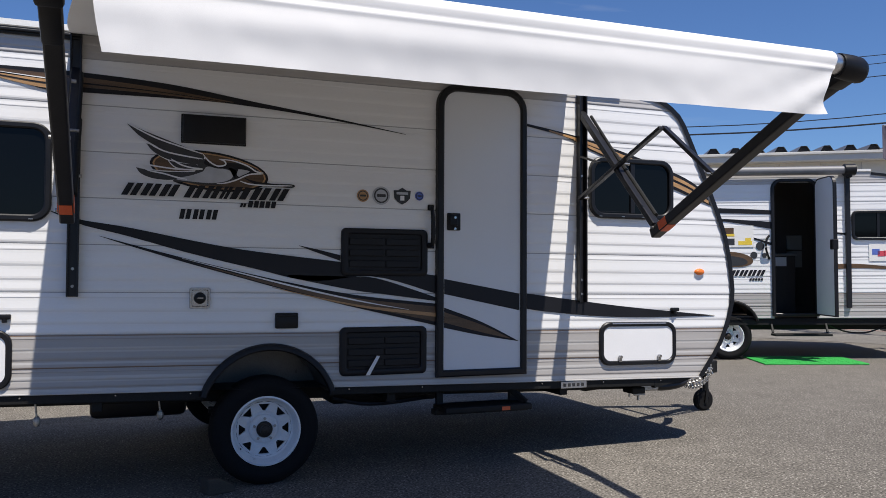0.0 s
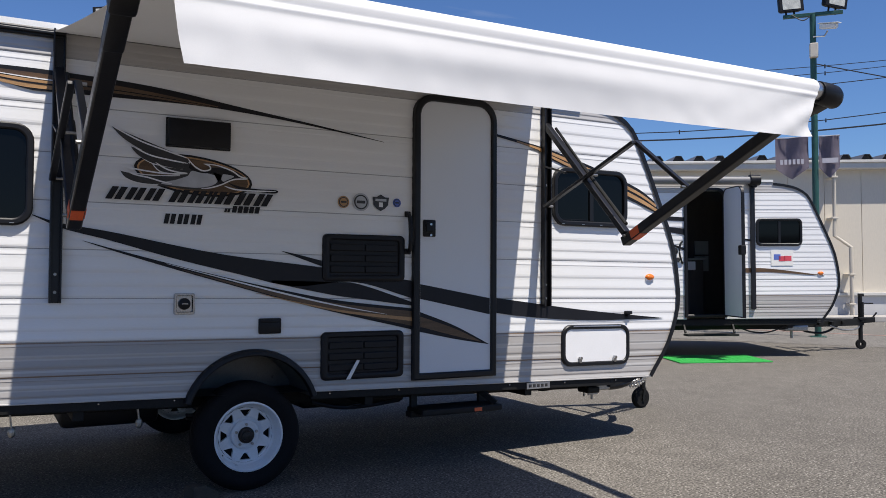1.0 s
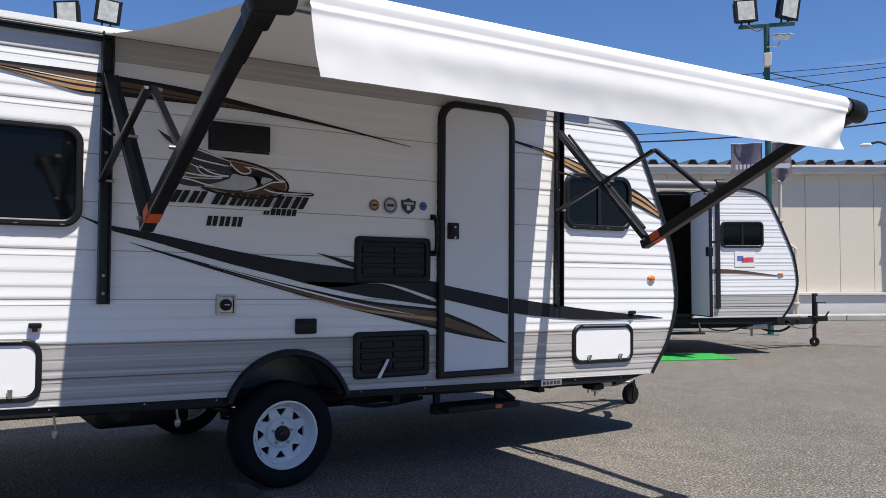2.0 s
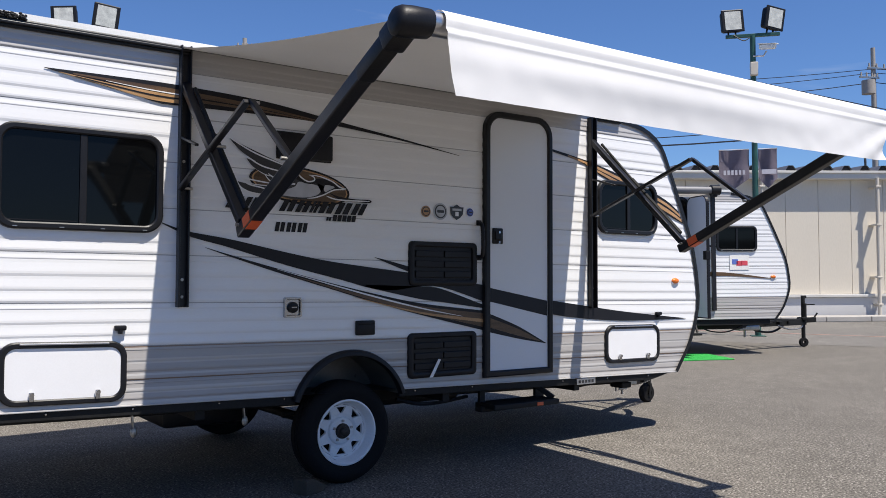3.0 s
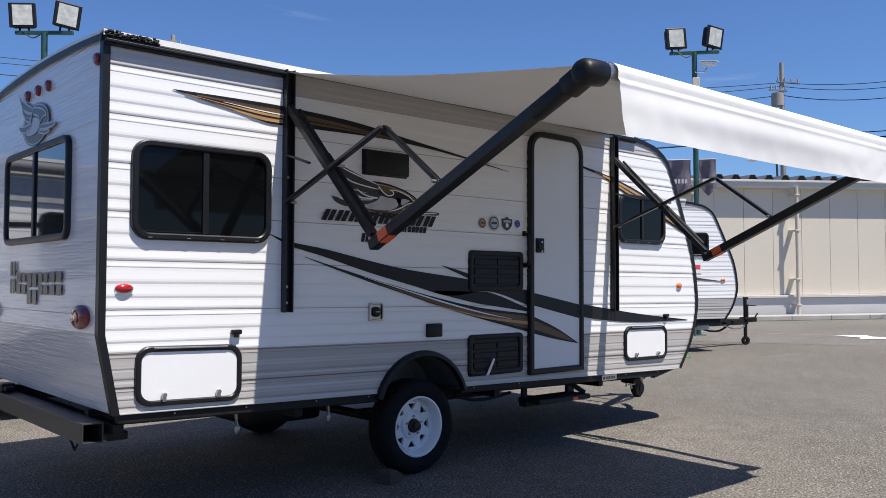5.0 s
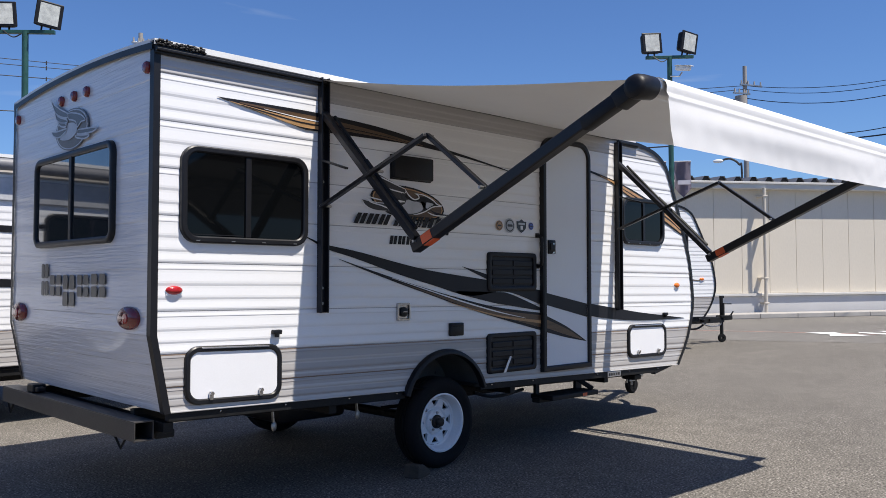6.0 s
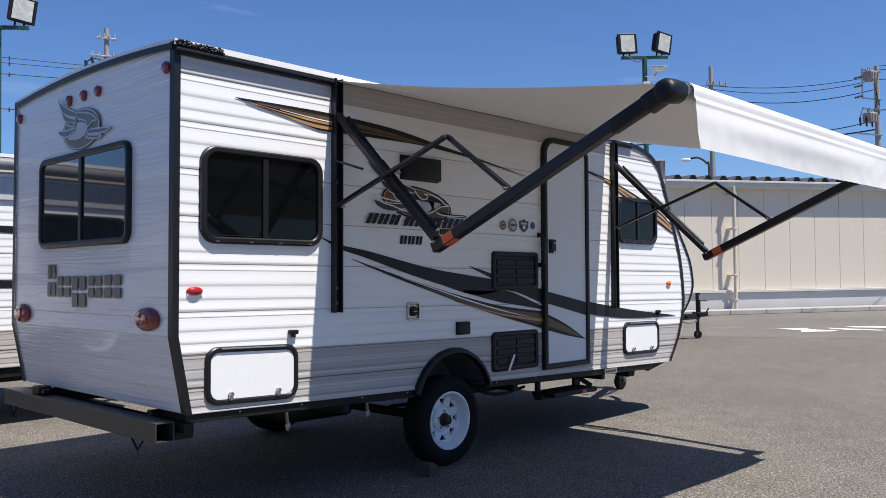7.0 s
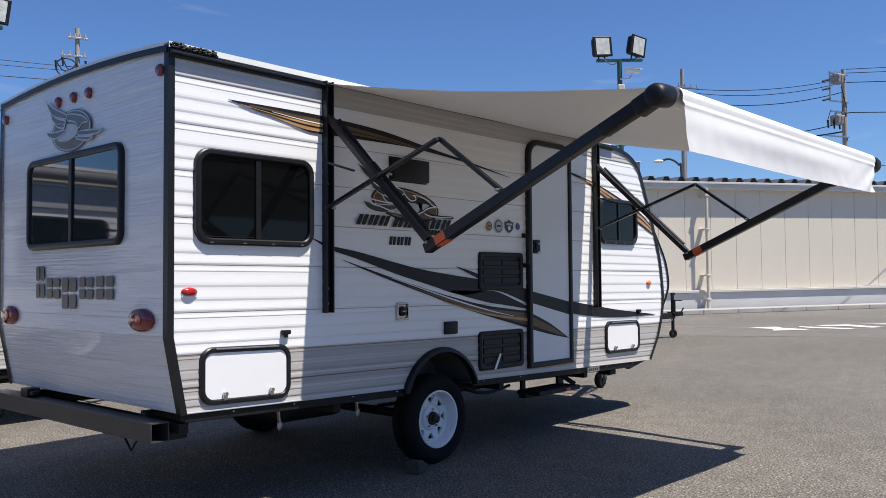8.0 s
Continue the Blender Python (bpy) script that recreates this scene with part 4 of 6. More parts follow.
BODY = [(1.753, 2.028), (1.80, 1.985), (1.865, 1.957), (1.92, 1.985), (2.034, 1.980), (2.115, 1.935), (2.012, 1.912), (1.95, 1.868), (1.833, 1.845), (1.69, 1.852), (1.60, 1.862), (1.72, 1.905)]
TAIL = [(2.0, 1.905), (2.08, 1.880), (2.20, 1.868), (2.322, 1.868), (2.318, 1.848), (2.20, 1.850), (2.10, 1.855)]
def grow(p, f):
    cx, cz = sum(q[0] for q in p) / len(p), sum(q[1] for q in p) / len(p)
    L = max(math.hypot(q[0] - cx, q[1] - cz) for q in p)
    return [(q[0] + (q[0] - cx) / L * f, q[1] + (1 if q[1] > cz else -1) * f * 0.6) for q in p]
for k, p in enumerate((F4, F3, F2, F1)):
    emblem("feather_edge", DECALWHITE, grow(p, 0.010), YD - 0.0030 - 0.0003 * k)
    emblem("feather", DECALGREY, p, YD - 0.0042 - 0.0003 * k, "charcoal feather of the emblem")
emblem("emblem_body", DECALGREY, BODY, YD - 0.0060)
emblem("emblem_head", DECALBLACK, [(1.788, 1.996), (1.838, 1.957), (1.888, 1.956), (1.916, 1.981), (1.994, 1.979), (2.06, 1.949), (2.133, 1.93), (2.049, 1.916), (1.994, 1.891), (1.956, 1.891), (1.974, 1.93), (1.938, 1.952), (1.86, 1.946), (1.782, 1.969)], YD - 0.0078, "black head of the emblem")
emblem("emblem_face", DECALSILVER, [(1.983, 1.947), (2.016, 1.946), (2.052, 1.936), (2.005, 1.91), (1.987, 1.902), (1.974, 1.916)], YD - 0.0092)
emblem("emblem_breast", DECALSILVER, [(1.70, 1.895), (1.775, 1.925), (1.80, 1.955), (1.90, 1.945), (1.955, 1.925), (1.93, 1.88), (1.83, 1.856), (1.68, 1.862), (1.62, 1.872)], YD - 0.0070, "silver breast of the emblem")
emblem("emblem_tail", DECALBLACK, TAIL, YD - 0.0045)
def stroke(pts, w, y):
    """A thin ribbon along a curve in the xz plane, tapered at both ends."""
    bm = bmesh.new()
    c = smooth_line([(p[0], y, p[1]) for p in pts], 6)
    rows = []
    for i, p in enumerate(c):
        d = (c[min(i + 1, len(c) - 1)] - c[max(i - 1, 0)]).normalized()
        g = w * 0.5 * min(1.0, 0.35 + 4 * min(i, len(c) - 1 - i) / len(c))
        o = Vector((-d.z, 0, d.x)) * g
        rows.append((bm.verts.new(p + o), bm.verts.new(p - o)))
    for u, v in zip(rows, rows[1:]):
        bm.faces.new((u[0], u[1], v[1], v[0]))
    ext = bmesh.ops.extrude_face_region(bm, geom=list(bm.faces))
    bmesh.ops.translate(bm, vec=(0, 0.0012, 0), verts=[g for g in ext["geom"] if isinstance(g, bmesh.types.BMVert)])
    return bm
for line in ([(1.771, 2.03), (1.81, 1.986), (1.86, 1.961), (1.905, 1.971), (1.899, 1.993), (1.866, 2.003)],
             [(1.866, 2.003), (1.949, 1.998), (2.038, 1.971), (2.088, 1.94), (2.133, 1.928), (2.049, 1.918), (1.971, 1.881), (1.905, 1.859), (1.855, 1.853)],
             [(1.587, 1.991), (1.649, 1.957), (1.715, 1.942), (1.771, 1.94)],
             [(1.398, 1.959), (1.504, 1.942), (1.638, 1.93), (1.771, 1.936)],
             [(1.398, 1.957), (1.459, 1.917), (1.548, 1.9), (1.615, 1.883), (1.682, 1.871)],
             [(1.454, 2.08), (1.548, 2.035), (1.66, 2.013), (1.771, 1.999)],
             [(1.337, 2.188), (1.493, 2.114), (1.649, 2.065), (1.771, 2.03)],
             [(1.994, 1.875), (2.06, 1.858), (2.172, 1.855), (2.316, 1.859)]):
    part("emblem_line", stroke(line, 0.0085, YD - 0.0105), DECALWHITE, trailer, "fine white line of the emblem")
letters(trailer, "brand_block", 1.325, 1.765, 1.640, 1.838, 3, DECALBLACK, YD - 0.012, 0.55, "slanted black brand block")
letters(trailer, "brand_block", 1.675, 1.762, 2.295, 1.838, 6, DECALBLACK, YD - 0.012, 0.55, "slanted black brand block", [1.0, 0.9, 0.55, 1.1, 1.1, 1.0])
letters(trailer, "model_block", 1.640, 1.634, 1.872, 1.694, 3, DECALBLACK, YD, 0.2, "black model block")
letters(trailer, "maker_block", 2.045, 1.716, 2.222, 1.757, 5, DECALBLACK, YD, 0.2, "small black maker block")
letters(trailer, "maker_word", 1.998, 1.716, 2.036, 1.740, 2, DECALBLACK, YD, 0.3)
for x, z, r, m, c in ((2.780, 1.817, 0.040, DECALAMBER, DECALBLACK), (2.904, 1.822, 0.060, DECALGREY, DECALSILVER), (3.170, 1.829, 0.030, PAPERBLUE, DECALWHITE)):
    bm = bmesh.new()
    plate(bm, oval(x, z, r, r, 0), YD, YD + 0.002)
    s = part("round_sticker", bm, c if r > 0.05 else m, trailer, "small round badge sticker")
    bm = bmesh.new()
    plate(bm, oval(x, z, r * 0.82, r * 0.82, 0), YD - 0.0015, YD + 0.0005)
    part("sticker_ring", bm, DECALGREY, s)
    bm = bmesh.new()
    plate(bm, oval(x, z, r * 0.66, r * 0.66, 0), YD - 0.003, YD - 0.001)
    part("sticker_core", bm, c if r > 0.05 or r < 0.03 else m, s)
    bm = bmesh.new()
    plate(bm, rounded(x - r * 0.5, z - r * 0.16, x + r * 0.5, z + r * 0.16, r * 0.1), YD - 0.0045, YD - 0.002)
    part("sticker_bar", bm, DECALGREY, s)
bm = bmesh.new()
plate(bm, [(2.990, 1.862), (3.02, 1.862), (3.05, 1.880), (3.08, 1.862), (3.110, 1.862), (3.104, 1.81), (3.08, 1.785), (3.049, 1.768), (3.018, 1.785), (2.996, 1.81)], YD, YD + 0.002)
s = part("shield_sticker", bm, DECALGREY, trailer, "dark shield-shaped badge sticker")
for z0, z1, w, m in ((1.834, 1.850, 0.040, DECALSILVER), (1.795, 1.826, 0.014, DECALWHITE)):
    bm = bmesh.new()
    box(bm, (3.05 - w, YD - 0.002, z0), (3.05 + w, YD + 0.001, z1))
    part("sticker_bar", bm, m, s)

# wheel, arch and chassis
wheel(trailer, 2.176, 0.0, 0.331)
bm = bmesh.new()
cx, cz = ARCH[0], ARCH[1]
prof = [(0.398, 0.006), (0.396, -0.03), (0.402, -0.045), (0.415, -0.046), (0.432, -0.036), (0.440, -0.012), (0.438, 0.006)]
angs = [radians(a) for a in range(18, 163, 4)]
rows = [[bm.verts.new((cx + r * math.cos(a), y, cz + r * math.sin(a))) for r, y in prof] for a in angs]
for u, v in zip(rows, rows[1:]):
    for k in range(len(prof) - 1):
        bm.faces.new((u[k], u[k + 1], v[k + 1], v[k]))
for r in (rows[0], rows[-1]):
    bm.faces.new(r)
part("fender_flare", bm, BLACKPLASTIC, trailer, "black plastic fender flare over the wheel", True)
bm = bmesh.new()
LINER = mat("wheel_well_liner", (0.11, 0.11, 0.105), 0.30, vary=0.2, scale=8, bump=0.04)
for a, b in zip(angs, angs[1:]):
    quad(bm, ((cx + 0.40 * math.cos(a), 0.0, cz + 0.40 * math.sin(a)), (cx + 0.40 * math.cos(b), 0.0, cz + 0.40 * math.sin(b)), (cx + 0.40 * math.cos(b), 0.36, cz + 0.40 * math.sin(b)), (cx + 0.40 * math.cos(a), 0.36, cz + 0.40 * math.sin(a))))
bm.faces.new([bm.verts.new((cx + 0.40 * math.cos(a), 0.36, cz + 0.40 * math.sin(a))) for a in angs])
part("wheel_well", bm, LINER, trailer, "dark moulded wheel well liner", True)
wheel(trailer, 2.176, WIDTH - 0.23, 0.331)
bm = bmesh.new()
for y in (0.42, WIDTH - 0.42):
    bar(bm, (0.0, y, 0.565), (5.1, y, 0.462), 0.06, 0.10, 0.004)
for x in (0.05, 1.2, 3.0, 4.3):
    bar(bm, (x, 0.05, 0.545 - x * 0.016), (x, WIDTH - 0.05, 0.545 - x * 0.016), 0.06, 0.06, 0.004)
part("chassis", bm, CHASSIS, trailer, "black welded steel chassis rails")
bm = bmesh.new()
rod(bm, (2.176, 0.1, 0.334), (2.176, WIDTH - 0.1, 0.334), 0.035, seg=14)
for y in (0.33, WIDTH - 0.33):
    bar(bm, (1.86, y, 0.44), (2.49, y, 0.43), 0.045, 0.02, 0.004)
    bar(bm, (1.86, y, 0.42), (2.176, y, 0.37), 0.045, 0.016, 0.004)
    bar(bm, (2.49, y, 0.41), (2.176, y, 0.37), 0.045, 0.016, 0.004)
part("axle", bm, CHASSIS, trailer, "black tubular axle with leaf springs", True)
bm = bmesh.new()
box(bm, (1.15, 0.62, 0.36), (1.75, 1.6, 0.56), 0.04)
part("tank", bm, BLACKPLASTIC, trailer, "black underfloor tank", True)
bm = bmesh.new()
box(bm, (2.75, 0.7, 0.36), (3.6, 1.7, 0.54), 0.04)
part("tank", bm, BLACKPLASTIC, trailer, "black underfloor tank", True)
bm = bmesh.new()
tube(bm, smooth_line([(2.62, 0.12, 0.50), (2.8, 0.12, 0.455), (3.0, 0.14, 0.445), (3.3, 0.2, 0.46)], 5), 0.014, 8)
part("hose", bm, BLACKPLASTIC, trailer, "black underfloor hose")
for x in (0.86, 1.55):
    bm = bmesh.new()
    bar(bm, (x, 0.25, 0.55), (x + 0.012, 0.25, 0.44), 0.026, 0.010, 0.003, (1, 0, 0))
    blob(bm, (x + 0.012, 0.245, 0.43), 0.022, 0.012, 0.034, 10, 6)
    part("hanger_bracket", bm, STEEL, trailer, "bare metal hanger strap")
for x in (0.06, 5.0):
    bm = bmesh.new()
    box(bm, (x - 0.02, 0.19, 0.46 - x * 0.012), (x + 0.10, 0.33, 0.51 - x * 0.012), 0.01)
    part("stabiliser_jack", bm, CHASSIS, trailer, "folded black stabiliser jack")
bm = bmesh.new()
bar(bm, (3.36, 0.10, 0.545), (3.36, 0.10, 0.42), 0.05, 0.03, 0.004, (0, 1, 0))
bar(bm, (3.93, 0.10, 0.535), (3.93, 0.10, 0.42), 0.09, 0.03, 0.004, (0, 1, 0))
bar(bm, (3.86, 0.08, 0.53), (3.94, -0.06, 0.43), 0.03, 0.04, 0.004)
box(bm, (3.33, -0.10, 0.385), (3.97, 0.14, 0.425), 0.008)
box(bm, (3.30, 0.02, 0.36), (4.0, 0.10, 0.40), 0.006)
st = part("entry_step", bm, CHASSIS, trailer, "folded black steel entry step under the door")
bm = bmesh.new()
box(bm, (3.74, -0.103, 0.39), (3.80, -0.0995, 0.415))
part("step_reflector", bm, ORANGETAG, st, "small red reflector")
bm = bmesh.new()
box(bm, (4.25, -0.002, 0.500), (4.46, 0.006, 0.548), 0.002)
idp = part("data_plate", bm, ALU, trailer, "grey data plate on the sill")
for k in range(5):
    bm = bmesh.new()
    box(bm, (4.27 + k * 0.036, -0.0045, 0.512), (4.292 + k * 0.036, -0.001, 0.535))
    part("plate_bar", bm, DECALGREY, idp)

# tongue, hitch and jack at the nose
bm = bmesh.new()
for y0 in (0.45, WIDTH - 0.45):
    bar(bm, (4.7, y0, 0.46), (6.60, 1.22, 0.45), 0.06, 0.11, 0.004)
bar(bm, (6.40, 1.22, 0.47), (6.60, 1.22, 0.47), 0.08, 0.08, 0.008)
for x, h in ((5.62, 0.42), (5.86, 0.33), (6.10, 0.23)):
    bar(bm, (x, 1.20 - h, 0.47), (x, 1.20 + h, 0.47), 0.035, 0.05, 0.003)
part("tongue", bm, CHASSIS, trailer, "black A-frame tongue with a ball coupler")
bm = bmesh.new()
rod(bm, (6.47, 1.19, 0.225), (6.47, 1.19, 0.86), 0.028, seg=14)
rod(bm, (6.47, 1.19, 0.35), (6.47, 1.19, 0.80), 0.036, seg=14)
bar(bm, (6.44, 1.19, 0.86), (6.56, 1.19, 0.88), 0.03, 0.03, 0.004)
rod(bm, (6.55, 1.19, 0.87), (6.55, 1.09, 0.87), 0.012, seg=8)
jk = part("tongue_jack", bm, CHASSIS, trailer, "black tongue jack with a small wheel", True)
bm = bmesh.new()
lathe(bm, [(0.045, -0.035), (0.083, -0.035), (0.098, -0.02), (0.098, 0.02), (0.083, 0.035), (0.045, 0.035), (0.045, -0.035)], 24, Matrix.Translation((6.44, 1.19, 0.147)))
part("jack_wheel", bm, TYRE, jk, "small black jack wheel", True)
bm = bmesh.new()
bar(bm, (6.44, 1.145, 0.12), (6.46, 1.145, 0.25), 0.03, 0.008, 0.002, (0, 1, 0))
bar(bm, (6.44, 1.235, 0.12), (6.46, 1.235, 0.25), 0.03, 0.008, 0.002, (0, 1, 0))
rod(bm, (6.44, 1.14, 0.147), (6.44, 1.24, 0.147), 0.012, seg=10)
rod(bm, (6.44, 1.160, 0.147), (6.44, 1.22, 0.147), 0.046, seg=20)
part("caster_fork", bm, CHASSIS, jk)
def chain(parent, pts, r=0.014):
    c = smooth_line(pts, 10)
    for k in range(0, len(c) - 1):
        a, b = c[k], c[k + 1]
        d = (b - a).normalized()
        side = Vector((0, 0, 1)) if k % 2 else d.cross(Vector((0, 0, 1))).normalized()
        mid, h = (a + b) / 2, (b - a).length * 0.62
        loop = [mid + d * h * math.cos(t) + side * r * 1.6 * math.sin(t) for t in (2 * math.pi * j / 10 for j in range(11))]
        bm = bmesh.new()
        tube(bm, loop, r * 0.42, 5)
        part("chain_link", bm, STEEL, parent)
ch = part("chain_hook", (lambda b: (rod(b, (6.42, 1.10, 0.46), (6.46, 1.08, 0.40), 0.012, seg=8), b)[1])(bmesh.new()), STEEL, trailer, "safety chain hook")
chain(ch, [(5.75, 0.85, 0.42), (5.95, 0.92, 0.36), (6.2, 1.0, 0.36), (6.42, 1.10, 0.45)])
chain(ch, [(5.9, 0.95, 0.40), (6.15, 1.0, 0.31), (6.35, 1.05, 0.34), (6.46, 1.10, 0.46)])
bm = bmesh.new()
box(bm, (5.0, 0.30, 0.40), (5.30, 0.36, 0.46), 0.01)
rod(bm, (5.04, 0.32, 0.36), (5.04, 0.32, 0.42), 0.008, seg=8)
rod(bm, (5.12, 0.32, 0.33), (5.12, 0.32, 0.42), 0.010, seg=8)
bar(bm, (5.08, 0.32, 0.375), (5.18, 0.32, 0.375), 0.015, 0.015, 0.003)
part("gas_fitting", bm, STEEL, trailer, "brass and steel fittings under the front")
bm = bmesh.new()
tube(bm, smooth_line([(5.2, 0.45, 0.46), (5.45, 0.5, 0.40), (5.75, 0.6, 0.41), (5.95, 0.8, 0.47)], 6), 0.035, 10)
part("cable_bundle", bm, BLACKPLASTIC, trailer, "black cable bundle under the nose", True)

# rear face
def on_rear(bm):
    """Turns a part drawn in the xz plane onto the rear wall, x running across it."""
    bm.transform(Matrix(((0, 1, 0, -0.088), (1, 0, 0, 0), (0, 0, 1, 0), (0, 0, 0, 1))))
    return bm
bm = bmesh.new()
RX0, RX1, RZ0, RZ1 = 0.495, 1.850, 1.605, 2.232
frame_ring(bm, rounded(RX0, RZ0, RX1, RZ1, 0.085), rounded(RX0 + 0.045, RZ0 + 0.045, RX1 - 0.045, RZ1 - 0.045, 0.045), -0.026, 0.004)
w = part("window", on_rear(bm), BLACKTRIM, trailer, "wide rear window with dark mirror-like glass", True)
bm = bmesh.new()
plate(bm, rounded(RX0 + 0.03, RZ0 + 0.03, RX1 - 0.03, RZ1 - 0.03, 0.055), -0.010, 0.004)
part("pane", on_rear(bm), REARGLASS, w)
bm = bmesh.new()
box(bm, (1.15, -0.022, RZ0 + 0.04), (1.195, -0.008, RZ1 - 0.04), 0.004)
part("mullion", on_rear(bm), BLACKTRIM, w)
for y, z in ((0.275, 1.160), (2.16, 1.150)):
    bm = bmesh.new()
    lathe(bm, [(0.085, 0.004), (0.085, -0.012), (0.075, -0.024), (0.045, -0.036), (0.0005, -0.040)], 28, Matrix.Translation((y, 0, z)) @ Matrix.Diagonal((1.62, 1, 0.80, 1)))
    tl = part("tail_light", on_rear(bm), DARKRED, trailer, "oval dark red tail light", True)
    bm = bmesh.new()
    lathe(bm, [(0.030, -0.030), (0.028, -0.043), (0.0005, -0.046)], 18, Matrix.Translation((y - 0.03, 0, z)))
    part("reflector", on_rear(bm), RED, tl, "", True)
for y, z in ((0.955, 2.590), (1.168, 2.594), (1.394, 2.594), (0.080, 2.585), (2.275, 2.590)):
    bm = bmesh.new()
    lathe(bm, [(0.036, 0.004), (0.036, -0.010), (0.026, -0.022), (0.0005, -0.026)], 18, Matrix.Translation((y, 0, z)))
    part("clearance_light", on_rear(bm), DARKRED, trailer, "small round red clearance light", True)
# rear emblem and maker name as plain shapes
YR = -0.0075
def rear_shape(name, material, pts, y, label=""):
    bm = bmesh.new()
    c = smooth_line(list(pts) + [pts[0]], 5)[:-1]
    f = bm.faces.new([bm.verts.new((p[0], y, p[1])) for p in c])
    bmesh.ops.triangulate(bm, faces=[f])
    return part(name, on_rear(bm), material, trailer, label)
for g, m, dy in ((1.0, REARVINYL, 0), (0.95, DECALSILVER, 0.001), (0.90, REARBROWN, 0.002)):
    bm = bmesh.new()
    plate(bm, oval(1.195, 2.378, 0.285 * g, 0.137 * g, 0), YR - dy, YR + 0.002 - dy)
    part("rear_emblem_oval", on_rear(bm), m, trailer, "dull oval of the rear emblem" if g == 1.0 else "")
for kind, vinyl, p in (("rear_feather", REARVINYL, [(1.576, 2.638), (1.508, 2.589), (1.379, 2.535), (1.252, 2.489), (1.265, 2.463), (1.406, 2.495), (1.492, 2.539)]),
                       ("rear_feather", REARVINYL, [(1.487, 2.53), (1.406, 2.487), (1.265, 2.449), (1.271, 2.431), (1.379, 2.446), (1.454, 2.475)]),
                       ("rear_feather", REARVINYL, [(1.433, 2.46), (1.284, 2.425), (1.292, 2.406), (1.379, 2.422)]),
                       ("rear_feather", REARVINYL, [(1.546, 2.403), (1.433, 2.392), (1.265, 2.391), (1.298, 2.368), (1.406, 2.348), (1.508, 2.369)]),
                       ("rear_feather", REARVINYL, [(1.068, 2.358), (0.974, 2.352), (0.771, 2.335), (0.825, 2.315), (1.001, 2.323), (1.082, 2.336)]),
                       ("rear_feather", REARVINYL, [(1.122, 2.329), (1.001, 2.315), (0.879, 2.301), (0.947, 2.286), (1.082, 2.307)]),
                       ("rear_head", REARVINYL, [(1.252, 2.489), (1.176, 2.484), (1.028, 2.452), (0.947, 2.407), (1.014, 2.404), (1.082, 2.377), (1.109, 2.416), (1.176, 2.437), (1.23, 2.45)]),
                       ("rear_breast", DECALSILVER, [(1.244, 2.422), (1.136, 2.408), (1.087, 2.366), (1.136, 2.331), (1.244, 2.316), (1.379, 2.336), (1.284, 2.367), (1.257, 2.393)])):
    rear_shape(kind, vinyl, p, YR - 0.005, "dull grey shape of the rear emblem")
    part("rear_emblem_line", on_rear(stroke(p + [p[0]], 0.010, YR - 0.0066)), DECALSILVER, trailer, "fine silver line of the rear emblem")
for a, b, z0, z1 in ((1.58, 1.715, 1.275, 1.495), (1.34, 1.55, 1.275, 1.415), (1.10, 1.315, 1.21, 1.415), (0.87, 1.065, 1.275, 1.415), (0.605, 0.84, 1.275, 1.42)):
    bm = bmesh.new()
    w, h = b - a, z1 - z0
    for u0, u1, v0, v1 in ((0.02, 0.42, 0.0, 0.46), (0.02, 0.42, 0.54, 1.0), (0.56, 0.96, 0.0, 0.46), (0.56, 0.96, 0.54, 1.0)):
        plate(bm, rounded(a + w * u0, z0 + h * v0, a + w * u1, z0 + h * v1, 0.016, 3), YR, YR + 0.002)
    part("maker_block", on_rear(bm), DECALGREY, trailer, "dark grey maker block on the rear wall")
# bumper
bm = bmesh.new()
x0, x1, z0, z1, y0, y1, t = -0.128, -0.012, 0.475, 0.588, 0.10, 2.40, 0.008
for lo, hi in (((x0, y0, z0), (x1, y1, z0 + t)), ((x0, y0, z1 - t), (x1, y1, z1)), ((x0, y0, z0 + t), (x0 + t, y1, z1 - t)), ((x1 - t, y0, z0 + t), (x1, y1, z1 - t))):
    box(bm, lo, hi, 0.002)
bp = part("rear_bumper", bm, BUMPERPAINT, trailer, "open-ended square steel tube bumper, dark grey")
bm = bmesh.new()
box(bm, (-0.11, 1.80, 0.588), (-0.02, 1.92, 0.645), 0.008)
box(bm, (-0.10, 1.74, 0.595), (-0.04, 1.80, 0.63), 0.01)
part("plate_light", bm, BLACKPLASTIC, bp, "black licence light bracket")
bm = bmesh.new()
tube(bm, [(-0.11, 2.33, 0.475), (-0.11, 2.27, 0.40), (-0.11, 2.20, 0.475)], 0.006, 6)
part("chain_loop", bm, CHASSIS, bp)
bm = bmesh.new()
tube(bm, [(-0.06, 0.55, 0.475), (-0.04, 0.48, 0.38), (-0.03, 0.40, 0.475)], 0.008, 6)
part("chain_loop", bm, CHASSIS, bp)
bm = bmesh.new()
for y in (0.42, WIDTH - 0.42):
    bar(bm, (-0.04, y, 0.53), (0.1, y, 0.53), 0.07, 0.09, 0.004)
part("bumper_bracket", bm, CHASSIS, bp)

